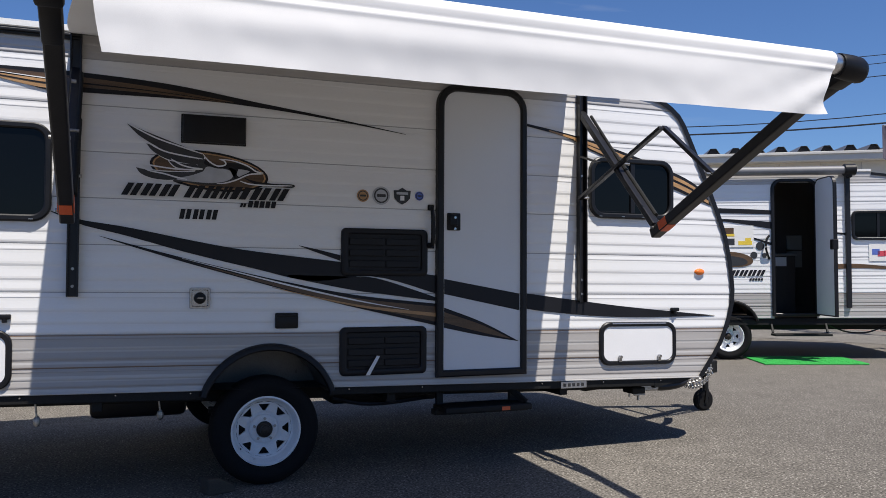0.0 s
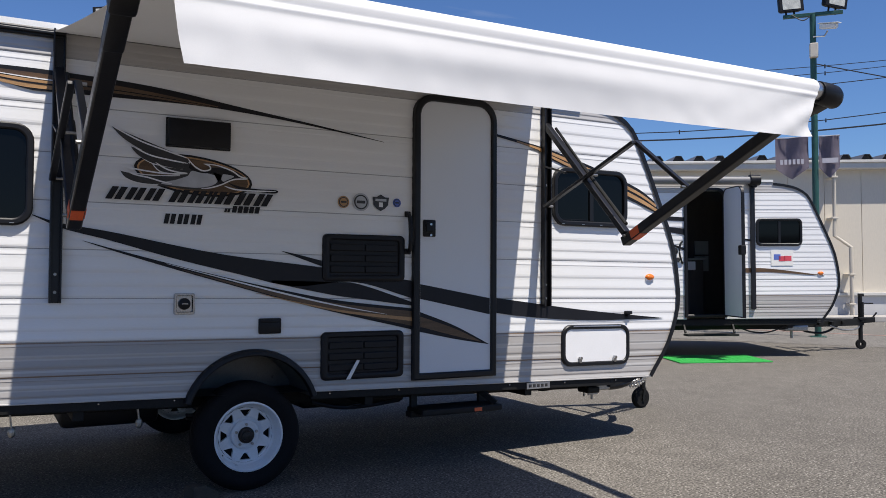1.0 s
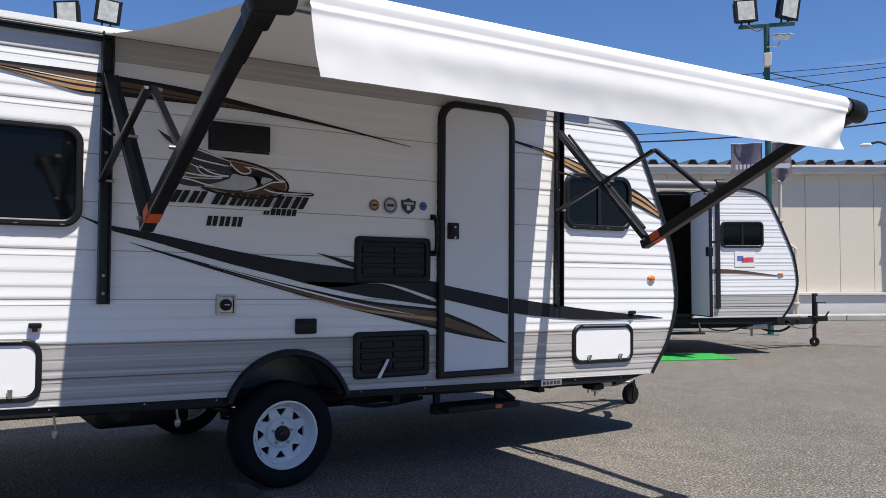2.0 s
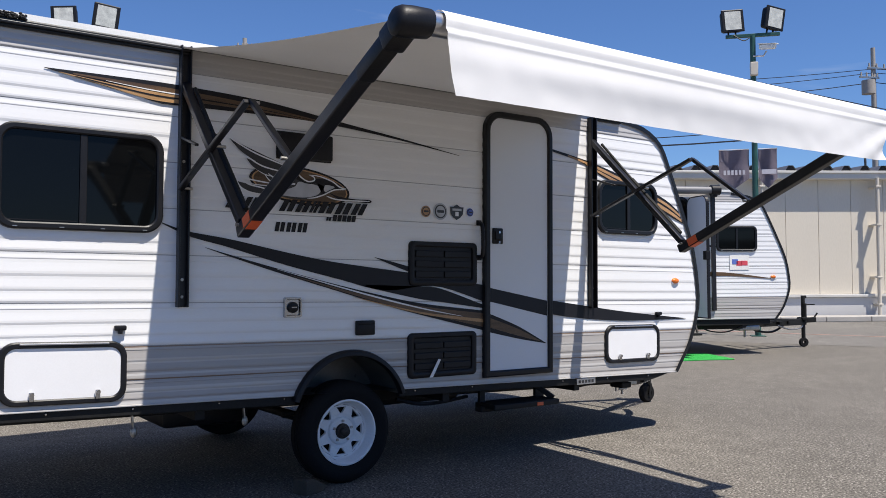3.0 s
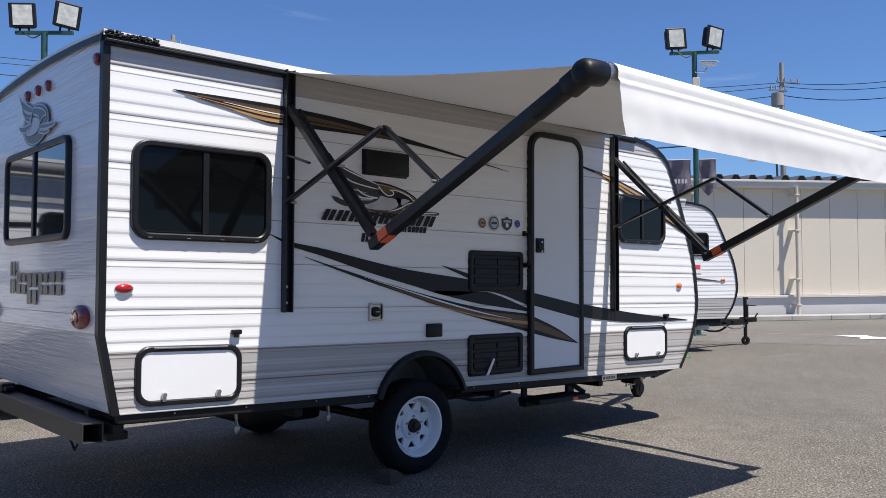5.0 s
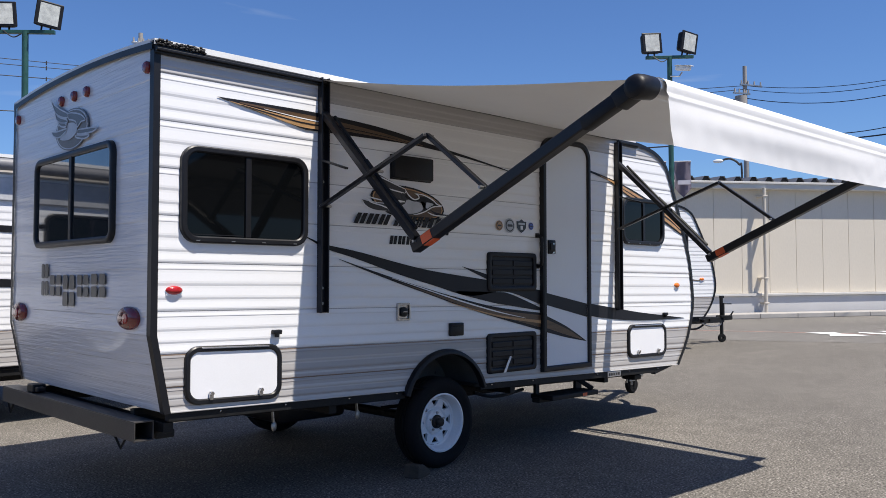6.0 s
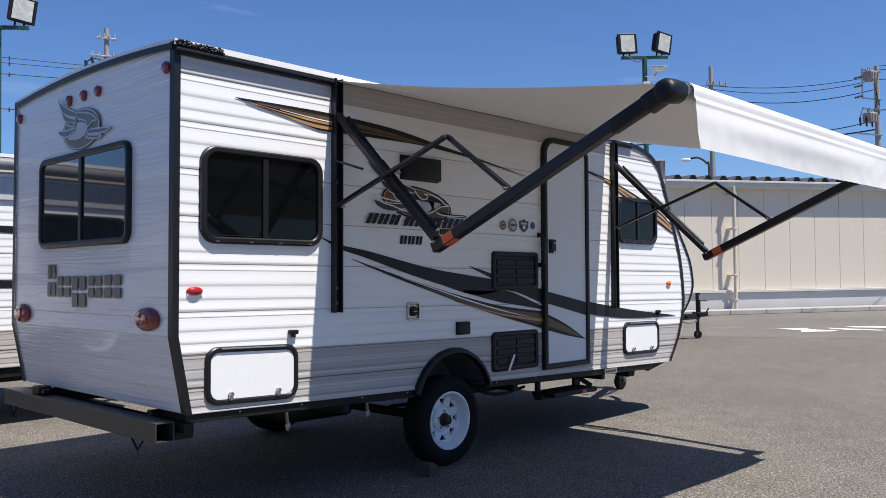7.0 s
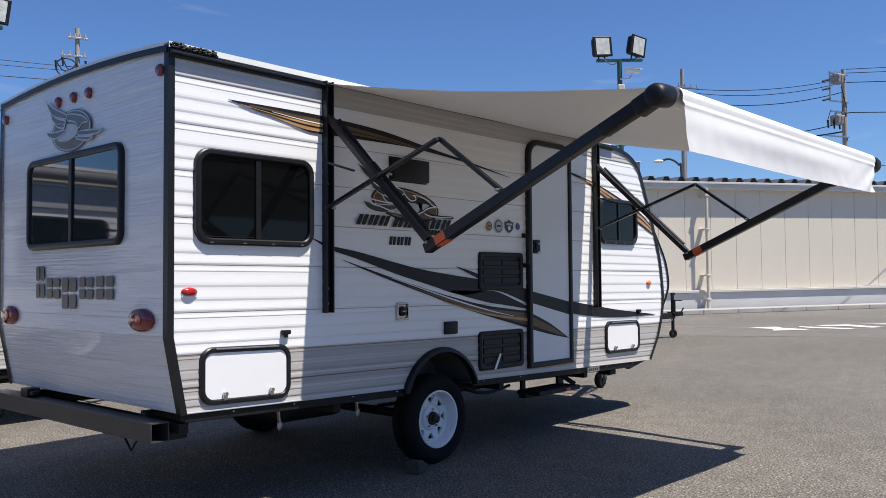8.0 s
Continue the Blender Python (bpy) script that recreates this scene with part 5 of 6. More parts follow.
# awning
AXA, AXB = 1.06, 4.408
for xx, zt, zb, lean, reach in ((AXA, 2.70, 1.170, 0.0, 1.0), (AXB, 2.665, 1.112, 0.045, 1.035)):
    bm = bmesh.new()
    box(bm, (xx - 0.032, -0.016, zb), (xx + 0.032, 0.0, zt), 0.003)
    box(bm, (xx - 0.032, -0.052, zb), (xx - 0.022, -0.012, zt), 0.003)
    box(bm, (xx + 0.022, -0.052, zb), (xx + 0.032, -0.012, zt), 0.003)
    rl = part("awning_rail", bm, ARMPAINT, trailer, "black awning bracket channel on the side wall")
    for z in (zb + 0.06, zb + 0.16, 2.02, 2.44):
        bm = bmesh.new()
        rod(bm, (xx, -0.024, z), (xx, -0.012, z), 0.009, seg=8)
        part("bolt", bm, STEEL, rl)
    def at(y, z, dx=0.0):
        return (xx + dx + lean * y, y * reach, z)
    bm = bmesh.new()
    bar(bm, at(-0.02, 2.475), at(-0.925, 1.615), 0.040, 0.052, 0.005, (1, 0, 0))
    arm = part("awning_arm", bm, ARMPAINT, trailer, "black folding awning support arm")
    bm = bmesh.new()
    rod(bm, at(-0.10, 2.44, 0.034), at(-0.45, 2.09, 0.034), 0.011, seg=10)
    rod(bm, at(-0.42, 2.12, 0.034), at(-0.88, 1.68, 0.034), 0.017, seg=10)
    part("gas_strut", bm, CHASSIS, arm)
    bm = bmesh.new()
    bar(bm, at(-0.05, 2.155, -0.02), at(-0.30, 2.08, -0.02), 0.014, 0.022, 0.003, (1, 0, 0))
    part("link", bm, ARMPAINT, arm)
    bm = bmesh.new()
    bar(bm, at(-0.045, 1.855, -0.026), at(-1.03, 2.197, -0.026), 0.022, 0.036, 0.004, (1, 0, 0))
    part("brace", bm, ARMPAINT, arm)
    bm = bmesh.new()
    bar(bm, at(-1.01, 2.205, 0.004), at(-1.47, 1.862, 0.004), 0.024, 0.034, 0.004, (1, 0, 0))
    part("brace", bm, ARMPAINT, arm)
    bm = bmesh.new()
    bar(bm, at(-0.905, 1.563, 0.008), at(-2.38, 2.243, 0.008), 0.062, 0.067, 0.008, (1, 0, 0))
    outer = part("outer_arm", bm, ARMPAINT, arm, "black outer awning arm")
    d = (Vector(at(-2.38, 2.243)) - Vector(at(-0.905, 1.563))).normalized()
    foot = Vector(at(-0.905, 1.563, 0.008)) + d * 0.10
    for side in (-1, 1):
        a0 = foot + Vector((side * 0.0340, 0, 0))
        bm = bmesh.new()
        bar(bm, a0, a0 + d * 0.085, 0.05, 0.004, 0, (1, 0, 0))
        part("warning_label", bm, ORANGETAG, arm, "orange warning label")
    a0 = foot + Vector((0, -d.z, d.y)).normalized() * 0.0315
    bm = bmesh.new()
    bar(bm, a0, a0 + d * 0.085, 0.004, 0.055, 0, (1, 0, 0))
    part("warning_label", bm, ORANGETAG, arm, "orange warning label")
    for y, z in ((-0.575, 2.037), (-1.02, 2.197), (-1.46, 1.866), (-0.94, 1.60), (-0.05, 1.86)):
        bm = bmesh.new()
        rod(bm, at(y, z, -0.042), at(y, z, 0.042), 0.009, seg=10)
        part("pivot_bolt", bm, STEEL, arm)
    s = -1 if xx < 2 else 1
    bm = bmesh.new()
    c0 = Vector(at(-2.408, 2.256 if xx < 2 else 2.236, 0.008))
    rings = []
    for dx, r, drop in ((-0.090, 0.001, 0.0), (-0.090, 0.050, 0.0), (-0.084, 0.053, 0.001), (-0.020, 0.056, 0.005), (0.030, 0.056, 0.010), (0.048, 0.050, 0.013), (0.057, 0.038, 0.016), (0.060, 0.020, 0.018), (0.061, 0.001, 0.018)):
        c = c0 + Vector((s * dx, 0.4 * drop, -drop))
        rings.append([bm.verts.new(c + Vector((0, r * math.cos(q), r * math.sin(q) * (1.12 if math.sin(q) < 0 else 0.95)))) for q in (2 * math.pi * k / 24 for k in range(24))])
    for u, v in zip(rings, rings[1:]):
        for k in range(24):
            bm.faces.new((u[k], u[(k + 1) % 24], v[(k + 1) % 24], v[k]))
    bar(bm, Vector(at(-2.10, 2.110, 0.008)), c0 + Vector((0, 0.02, -0.016)), 0.068, 0.073, 0.012, (1, 0, 0))
    bar(bm, Vector(at(-2.29, 2.190, 0.008)), c0 + Vector((0, 0.0, -0.008)), 0.086, 0.092, 0.014, (1, 0, 0))
    part("awning_head", bm, BLACKPLASTIC, arm, "rounded black roller head casting", True)
FX0, FX1 = 1.194, 4.160
bm = bmesh.new()
rod(bm, (1.14, -2.408, 2.256), (4.30, -2.490, 2.236), 0.045, seg=24)
part("awning_roller", bm, ALU, trailer, "bare aluminium roller tube", True)
bm = bmesh.new()
nx, ny = 40, 18
grid = []
for i in range(nx + 1):
    row = []
    u = i / nx
    for j in range(ny + 1):
        v = j / ny
        x = (1.03 + (FX0 - 1.03) * v * v) * (1 - u) + (4.310 + (FX1 - 4.310) * v) * u
        y = -0.004 - (2.404 + 0.082 * u) * v
        z = 2.690 + (2.304 - 0.020 * u - 2.690) * v - 0.078 * math.sin(math.pi * v) * (1 - 0.45 * abs(2 * u - 1) ** 3) + 0.006 * noise.noise((x * 1.3, y * 0.9, 3.0))
        row.append(bm.verts.new((x, y, z)))
    grid.append(row)
for i in range(nx):
    for j in range(ny):
        bm.faces.new((grid[i][j], grid[i + 1][j], grid[i + 1][j + 1], grid[i][j + 1]))
aw = part("awning_fabric", bm, AWNING, trailer, "stretched white vinyl awning, beige in its own shade", "all")
bm = bmesh.new()
prof = [(-2.408 + 0.060 * math.cos(a), 2.256 + 0.052 * math.sin(a), 0.0) for a in (radians(88 + 9 * k) for k in range(11))]
prof += [(-2.467 - 0.004 * h, 2.246 - 0.258 * h, h) for h in [0.03 * k for k in range(1, 9)] + [0.24 + 0.076 * k for k in range(1, 11)]]
nx = 90
cols = []
for i in range(nx + 1):
    u = i / nx
    x = FX0 + (FX1 - FX0) * u
    col = []
    for y, z, h in prof:
        wave = h * (0.009 * math.sin(u * 9.0 + 0.6) + 0.004 * noise.noise((u * 9, h * 1.5, 0.0)) + 0.004 * noise.noise((u * 34, h * 3.0, 5.0)))
        fold = (0.005 * math.exp(-((h - 0.13) / 0.035) ** 2) - 0.004 * math.exp(-((h - 0.05) / 0.03) ** 2)) * (0.85 + 0.15 * math.sin(u * 5 + 1.0)) + 0.010 * math.exp(-((h - 0.45) / 0.2) ** 2) * math.sin(u * 3.1 + 0.4)
        end = math.exp(-(1 - u) * 14)
        crease = 0.022 * end * math.sin((h * 1.6 + u * 9) * 6.0) * h * (1 - h * 0.5)
        fine = 0.006 * math.exp(-u * 16) * math.sin(u * 190 + h * 6) * math.exp(-h * 3) * (h > 0)
        pull = 0.022 * h ** 1.6 * math.exp(-u * 22) * 1.6 - 0.075 * math.sin(math.pi * min(h * 0.62, 1.0)) * end
        lift = 0.015 * h * u + 0.012 * h * end
        col.append(bm.verts.new((x + pull, y - 0.082 * u - wave - fold - crease - fine, z - 0.020 * u + lift)))
    cols.append(col)
for a, b in zip(cols, cols[1:]):
    for k in range(len(prof) - 1):
        bm.faces.new((a[k], b[k], b[k + 1], a[k + 1]))
val = part("valance", bm, AWNING, trailer, "hanging white valance flap of the awning", "all")

# wheel chock beside the tyre
bm = bmesh.new()
f = [(-0.085, 0.0), (0.085, 0.0), (0.085, 0.04), (-0.02, 0.095), (-0.085, 0.095)]
plate(bm, f, -0.06, 0.06)
bmesh.ops.bevel(bm, geom=list(bm.edges), offset=0.006, segments=1, affect="EDGES")
chock = tagged(part("wheel_chock", bm, WOOD, None, "worn dark wooden chock against the trailer tyre"), category="wheel chock")
chock.matrix_world = pose(1.875, -0.03, 0, 0, 0, 20)


# ---- the other trailers on the yard ----
def simple_trailer(m, label, length, wheel_x, front_shift, group, gap=None):
    """A sister trailer: front_shift moves the nose outline along x."""
    t = root("travel_trailer", m, label, "travel trailer", group)
    fr, re = outline(curve_table([(z, x + front_shift) for z, x in FRONT_PTS], 6), [(z, x + front_shift + 5.77 - length) for z, x in REAR_PTS])
    flat = lambda z: 0.0
    siding(t, [2.72, 2.553, 2.285, 2.016, 1.748, 1.479, 1.206, 0.966, 0.775, 0.60], flat, re, fr, (wheel_x, 0.435, 0.405), stripe_shade_of, gap=gap)
    shell(t, fr, re, 0.60, 0.56, 2.72, WIDTH, [z for z in FZ if z > 0.55] + [2.72])
    wheel(t, wheel_x, 0.022, 0.334)
    bm = bmesh.new()
    fp = [(fr(z), z) for z in FZ]
    for (xa, za), (xb, zb) in zip(fp, fp[1:]):
        d = Vector((xb - xa, zb - za)).normalized()
        a, b = d.y * 0.03, -d.x * 0.03
        quad(bm, ((xa + a * 0.3, -0.015, za + b * 0.3), (xb + a * 0.3, -0.015, zb + b * 0.3), (xb - a, -0.015, zb - b), (xa - a, -0.015, za - b)))
        quad(bm, ((xa + a * 0.3, -0.015, za + b * 0.3), (xb + a * 0.3, -0.015, zb + b * 0.3), (xb + a * 0.3, 0.03, zb + b * 0.3), (xa + a * 0.3, 0.03, za + b * 0.3)))
    part("front_trim", bm, BLACKTRIM, t, "black front edge moulding", True)
    bm = bmesh.new()
    angs = [radians(a) for a in range(18, 163, 6)]
    rows = [[bm.verts.new((wheel_x + r * math.cos(a), y, 0.435 + r * math.sin(a))) for r, y in ((0.398, 0.30), (0.398, -0.04), (0.42, -0.045), (0.44, -0.01), (0.438, 0.006))] for a in angs]
    for u, v in zip(rows, rows[1:]):
        for k in range(4):
            bm.faces.new((u[k], u[k + 1], v[k + 1], v[k]))
    part("fender_flare", bm, BLACKPLASTIC, t, "black fender flare", True)
    bm = bmesh.new()
    box(bm, (re(0.6) + 0.05, 0.02, 0.50), (fr(0.6) - 0.1, 0.07, 0.60), 0.005)
    for y in (0.45, WIDTH - 0.45):
        bar(bm, (re(0.6), y, 0.47), (fr(1.0) - 0.6, y, 0.47), 0.06, 0.12, 0.004)
        bar(bm, (fr(1.0) - 1.0, y, 0.47), (fr(1.0) + 1.10, WIDTH / 2, 0.46), 0.06, 0.11, 0.004)
    bar(bm, (fr(1.0) + 0.95, WIDTH / 2, 0.48), (fr(1.0) + 1.30, WIDTH / 2, 0.50), 0.09, 0.09, 0.008)
    bar(bm, (fr(1.0) + 1.27, WIDTH / 2, 0.52), (fr(1.0) + 1.35, WIDTH / 2, 0.62), 0.03, 0.02, 0.004, (1, 0, 0))
    for d, h in ((0.05, 0.56), (0.35, 0.40), (0.62, 0.25)):
        bar(bm, (fr(1.0) + d, WIDTH / 2 - h, 0.47), (fr(1.0) + d, WIDTH / 2 + h, 0.47), 0.04, 0.05, 0.003)
    part("chassis", bm, CHASSIS, t, "black chassis and tongue")
    bm = bmesh.new()
    jx = fr(1.0) + 1.06
    rod(bm, (jx, WIDTH / 2, 0.15), (jx, WIDTH / 2, 0.92), 0.035, seg=12)
    bar(bm, (jx - 0.03, WIDTH / 2, 0.92), (jx + 0.06, WIDTH / 2, 0.92), 0.05, 0.05, 0.005)
    rod(bm, (jx + 0.02, WIDTH / 2 - 0.02, 0.78), (jx + 0.16, WIDTH / 2 - 0.12, 0.78), 0.010, seg=8)
    jk = part("tongue_jack", bm, CHASSIS, t, "black tongue jack", True)
    bm = bmesh.new()
    lathe(bm, [(0.03, -0.03), (0.08, -0.03), (0.085, 0.0), (0.08, 0.03), (0.03, 0.03), (0.03, -0.03)], 20, Matrix.Translation((jx, WIDTH / 2, 0.086)))
    part("jack_wheel", bm, TYRE, jk, "small jack wheel", True)
    bm = bmesh.new()
    tube(bm, smooth_line([(jx - 0.7, 0.9, 0.42), (jx - 0.4, 1.0, 0.34), (jx - 0.1, 1.1, 0.36), (jx, 1.2, 0.46)], 6), 0.014, 6)
    part("safety_chain", bm, STEEL, t)
    bm = bmesh.new()
    tube(bm, smooth_line([(fr(1.0) - 0.35, 0.75, 0.44), (fr(1.0) - 0.05, 0.85, 0.33), (fr(1.0) + 0.3, 0.95, 0.31), (fr(1.0) + 0.6, 1.05, 0.43)], 6), 0.020, 6)
    part("brake_cable", bm, BLACKPLASTIC, t, "black cable looping under the tongue", True)
    bm = bmesh.new()
    box(bm, (fr(1.0) - 0.55, 0.62, 0.36), (fr(1.0) - 0.15, 0.86, 0.45), 0.02)
    rod(bm, (fr(1.0) - 0.40, 0.70, 0.24), (fr(1.0) - 0.40, 0.70, 0.38), 0.022, seg=10)
    part("gas_regulator", bm, STEEL, t, "weathered metal gas fitting under the nose")
    bm = bmesh.new()
    rod(bm, (jx, WIDTH / 2 - 0.055, 0.46), (jx, WIDTH / 2 - 0.055, 0.80), 0.030, seg=10)
    box(bm, (jx - 0.07, WIDTH / 2 - 0.09, 0.50), (jx + 0.07, WIDTH / 2 + 0.09, 0.545), 0.008)
    part("jack_mount", bm, CHASSIS, jk)
    return t, fr, re


T2 = pose(9.90, 4.45, 0, 0, 0, -24.8)
t2, fr2, re2 = simple_trailer(T2, "white corrugated travel trailer with an open door and rolled-up awning", 5.0, -0.29, 2.79 - 5.765, "parked trailers", (0.35, 0.60, 0.955, 2.57))
window(t2, 1.46, 1.725, 2.20, 2.155, "small dark front side window in a black frame", r=0.08)
lens(t2, 2.49, 1.30, AMBER, 0.05, 0.028, label="amber side marker light")
# doorway: frame, dark inside, leaf swung out towards the front
D0, D1, E0, E1 = 0.32, 0.985, 0.63, 2.63
def t2_outline(o, r):
    return rounded(D0 + o, E0 + o, D1 - o, E1 - o, r)[:14] + [(D0 + o, E0 + o), (D1 - o, E0 + o)]
bm = bmesh.new()
frame_ring(bm, t2_outline(0, 0.15), t2_outline(0.05, 0.11), -0.04, 0.004, lip=0.008)
dr = part("doorway", bm, BLACKTRIM, t2, "open doorway in a black frame", True)
CABINWOOD = mat("dark_cabin_wood", (0.045, 0.034, 0.026), 0.5, vary=0.2, scale=3, streak=(6, 6, 1))
CABINPALE = mat("cabin_panel", (0.20, 0.20, 0.18), 0.6, vary=0.06)
CABINFLOOR = mat("cabin_floor", (0.040, 0.030, 0.024), 0.5, vary=0.2, scale=5)
bm = bmesh.new()
box(bm, (-0.30, 0.03, 0.615), (1.70, 1.30, 0.635))
part("cabin_floor", bm, CABINFLOOR, t2, "dark brown cabin floor")
bm = bmesh.new()
box(bm, (-0.60, 1.30, 0.60), (2.10, 1.34, 2.70), 0.002)
part("cabin_wall", bm, CABINWOOD, t2, "dark wood panelling inside the cabin")
for x0, x1 in ((-0.34, -0.30), (1.70, 1.74)):
    bm = bmesh.new()
    box(bm, (x0, 0.02, 0.60), (x1, 1.30, 2.70), 0.002)
    part("cabin_partition", bm, CABINWOOD, t2)
bm = bmesh.new()
box(bm, (0.28, 0.90, 0.636), (0.98, 1.298, 1.52), 0.01)
cab = part("cabin_cabinet", bm, CABINWOOD, t2, "dark wooden kitchen cabinet inside the cabin")
bm = bmesh.new()
box(bm, (0.25, 0.86, 1.521), (1.00, 1.298, 1.555), 0.008)
part("worktop", bm, CABINPALE, cab)
for x0, z0, x1, z1 in ((0.98, 1.34, 1.22, 1.60), (0.98, 1.62, 1.22, 1.85)):
    bm = bmesh.new()
    box(bm, (x0, 1.275, z0), (x1, 1.297, z1), 0.006)
    part("cabin_locker", bm, CABINPALE, t2, "pale locker door inside the cabin")
bm = bmesh.new()
box(bm, (0.62, 0.884, 1.36), (0.84, 0.898, 1.50), 0.003)
part("notice", bm, PAPER, cab, "pale printed notice")
hinge = Matrix.Translation((0.975, -0.03, 0)) @ Matrix.Rotation(radians(-88), 4, "Z")
bm = bmesh.new()
plate(bm, [(p[0] - D0 - 0.03, p[1]) for p in t2_outline(0.03, 0.13)], -0.035, 0.0)
bm.transform(hinge)
leaf = part("door_leaf", bm, DOORPAINT, t2, "white door leaf swung open", True)
bm = bmesh.new()
frame_ring(bm, [(p[0] - D0 - 0.03, p[1]) for p in t2_outline(0.02, 0.14)], [(p[0] - D0 - 0.03, p[1]) for p in t2_outline(0.04, 0.12)], -0.042, 0.006)
bm.transform(hinge)
part("leaf_edge", bm, BLACKTRIM, leaf)
bm = bmesh.new()
box(bm, (0.52, -0.06, 1.58), (0.62, 0.02, 1.72), 0.01)
bm.transform(hinge)
part("lock", bm, BLACKPLASTIC, leaf)
bm = bmesh.new()
box(bm, (1.37, -0.05, 0.75), (1.435, 0.0, 2.70), 0.006)
rl = part("awning_rail", bm, ARMPAINT, t2, "black folded awning arm on the wall")
bm = bmesh.new()
rod(bm, (-1.7, -0.10, 2.735), (1.38, -0.10, 2.735), 0.055, seg=18)
part("rolled_awning", bm, GREYVINYL, t2, "rolled-up awning under the roof edge", True)
bm = bmesh.new()
rod(bm, (1.33, -0.10, 2.735), (1.48, -0.10, 2.735), 0.085, seg=20)
box(bm, (1.365, -0.14, 2.62), (1.44, -0.02, 2.74), 0.02)
part("awning_head", bm, BLACKPLASTIC, t2, "black roller head", True)
bm = bmesh.new()
for u, l in (([(-1.4, 2.24), (-0.2, 2.20), (0.32, 2.17)], [(-1.4, 2.16), (-0.2, 2.13), (0.32, 2.11)]), ([(-1.4, 2.07), (-0.5, 2.06), (0.32, 2.00)], [(-1.4, 2.02), (-0.5, 2.03), (0.32, 1.90)]), ([(1.0, 1.87), (1.37, 1.83)], [(1.0, 1.85), (1.37, 1.80)]), ([(0.0, 1.80), (0.32, 1.70)], [(0.0, 1.78), (0.32, 1.66)])):
    band(bm, u, l, YD, YD + 0.002)
part("swoosh", bm, DECALBLACK, t2, "black swoosh graphics")
bm = bmesh.new()
band(bm, [(1.0, 1.37), (1.6, 1.38), (2.55, 1.265)], [(1.0, 1.29), (1.6, 1.32), (2.55, 1.26)], YD, YD + 0.002)
part("swoosh_copper", bm, DECALBROWN, t2, "copper swoosh graphic")
bm = bmesh.new()
plate(bm, oval(-0.24, 1.46, 0.30, 0.11, -5), YD, YD + 0.002)
part("emblem_oval", bm, DECALBROWN, t2, "copper oval emblem")
bm = bmesh.new()
plate(bm, oval(-0.26, 1.44, 0.24, 0.07, -5), YD - 0.002, YD)
part("emblem_body", bm, DECALGREY, t2)
letters(t2, "brand_block", -0.50, 1.22, 0.23, 1.305, 6, DECALBLACK, YD - 0.003, 0.5, "slanted black brand block")
letters(t2, "maker_block", 0.0, 1.15, 0.20, 1.185, 5, DECALBLACK, YD, 0.2)
def poster(parent, x0, z0, x1, z1, bars, label, y=YD):
    bm = bmesh.new()
    box(bm, (x0, y - 0.002, z0), (x1, y + 0.002, z1), 0.0005)
    p = part("poster", bm, PAPER, parent, label)
    for a, b, c, d, m in bars:
        bm = bmesh.new()
        box(bm, (x0 + (x1 - x0) * a, y - 0.0045, z0 + (z1 - z0) * b), (x0 + (x1 - x0) * c, y - 0.001, z0 + (z1 - z0) * d))
        part("print_block", bm, m, p)
poster(t2, -0.42, 1.64, 0.07, 1.95, ((0.04, 0.5, 0.44, 0.62, PAPERYELLOW), (0.04, 0.62, 0.42, 0.9, DECALBROWN), (0.04, 0.1, 0.18, 0.4, DECALBROWN), (0.24, 0.1, 0.44, 0.4, DECALGREY), (0.55, 0.1, 0.95, 0.28, PAPERYELLOW), (0.75, 0.28, 0.92, 0.42, PAPERYELLOW)), "white sales sheet with yellow and brown blocks")
poster(t2, 1.70, 1.42, 2.05, 1.665, ((0.12, 0.38, 0.42, 0.72, PAPERBLUE), (0.34, 0.28, 0.62, 0.6, PAPERRED), (0.58, 0.3, 0.92, 0.62, PAPERRED)), "white sheet with blue and red print")
for x, z, r in ((0.16, 1.65, 0.06), (0.07, 1.52, 0.05), (0.22, 1.515, 0.035)):
    bm = bmesh.new()
    plate(bm, oval(x, z, r, r, 0), YD, YD + 0.002)
    part("badge_sticker", bm, DECALGREY, t2, "dark badge sticker")
bm = bmesh.new()
tube(bm, smooth_line([(0.29, -0.01, 1.80), (0.24, -0.05, 1.74), (0.23, -0.06, 1.60), (0.29, -0.01, 1.46)], 6), 0.015, 8)
part("grab_handle", bm, BLACKPLASTIC, t2, "black grab handle", True)
bm = bmesh.new()
for x in (0.31, 1.08):
    bar(bm, (x, 0.02, 0.52), (x, -0.05, 0.40), 0.03, 0.03, 0.004)
box(bm, (0.30, -0.18, 0.355), (1.10, 0.02, 0.385), 0.005)
part("entry_step", bm, CHASSIS, t2, "black entry step below the doorway")
bm = bmesh.new()
tube(bm, smooth_line([(1.15, 0.1, 0.50), (1.4, 0.1, 0.40), (1.7, 0.1, 0.39), (2.0, 0.1, 0.50)], 8), 0.012, 6)
part("cable", bm, BLACKPLASTIC, t2, "black cable looping under the floor")

t3, fr3, re3 = simple_trailer(pose(-3.6, 4.72, -DIP), "white travel trailer with dark swoosh graphics standing close behind", 5.9, 2.0, 0.1, "parked trailers")
bm = bmesh.new()
band(bm, [(1.3, 2.10), (3.2, 2.06), (5.0, 2.0)], [(1.3, 2.09), (3.2, 2.0), (5.0, 1.93)], YD, YD + 0.002)
band(bm, [(0.8, 1.75), (2.5, 1.60), (5.0, 1.43)], [(0.8, 1.74), (2.5, 1.48), (5.0, 1.38)], YD, YD + 0.002)
part("swoosh", bm, DECALBLACK, t3, "black swoosh graphics")
window(t3, 1.5, 1.62, 2.5, 2.2, "dark sliding side window")
bm = bmesh.new()
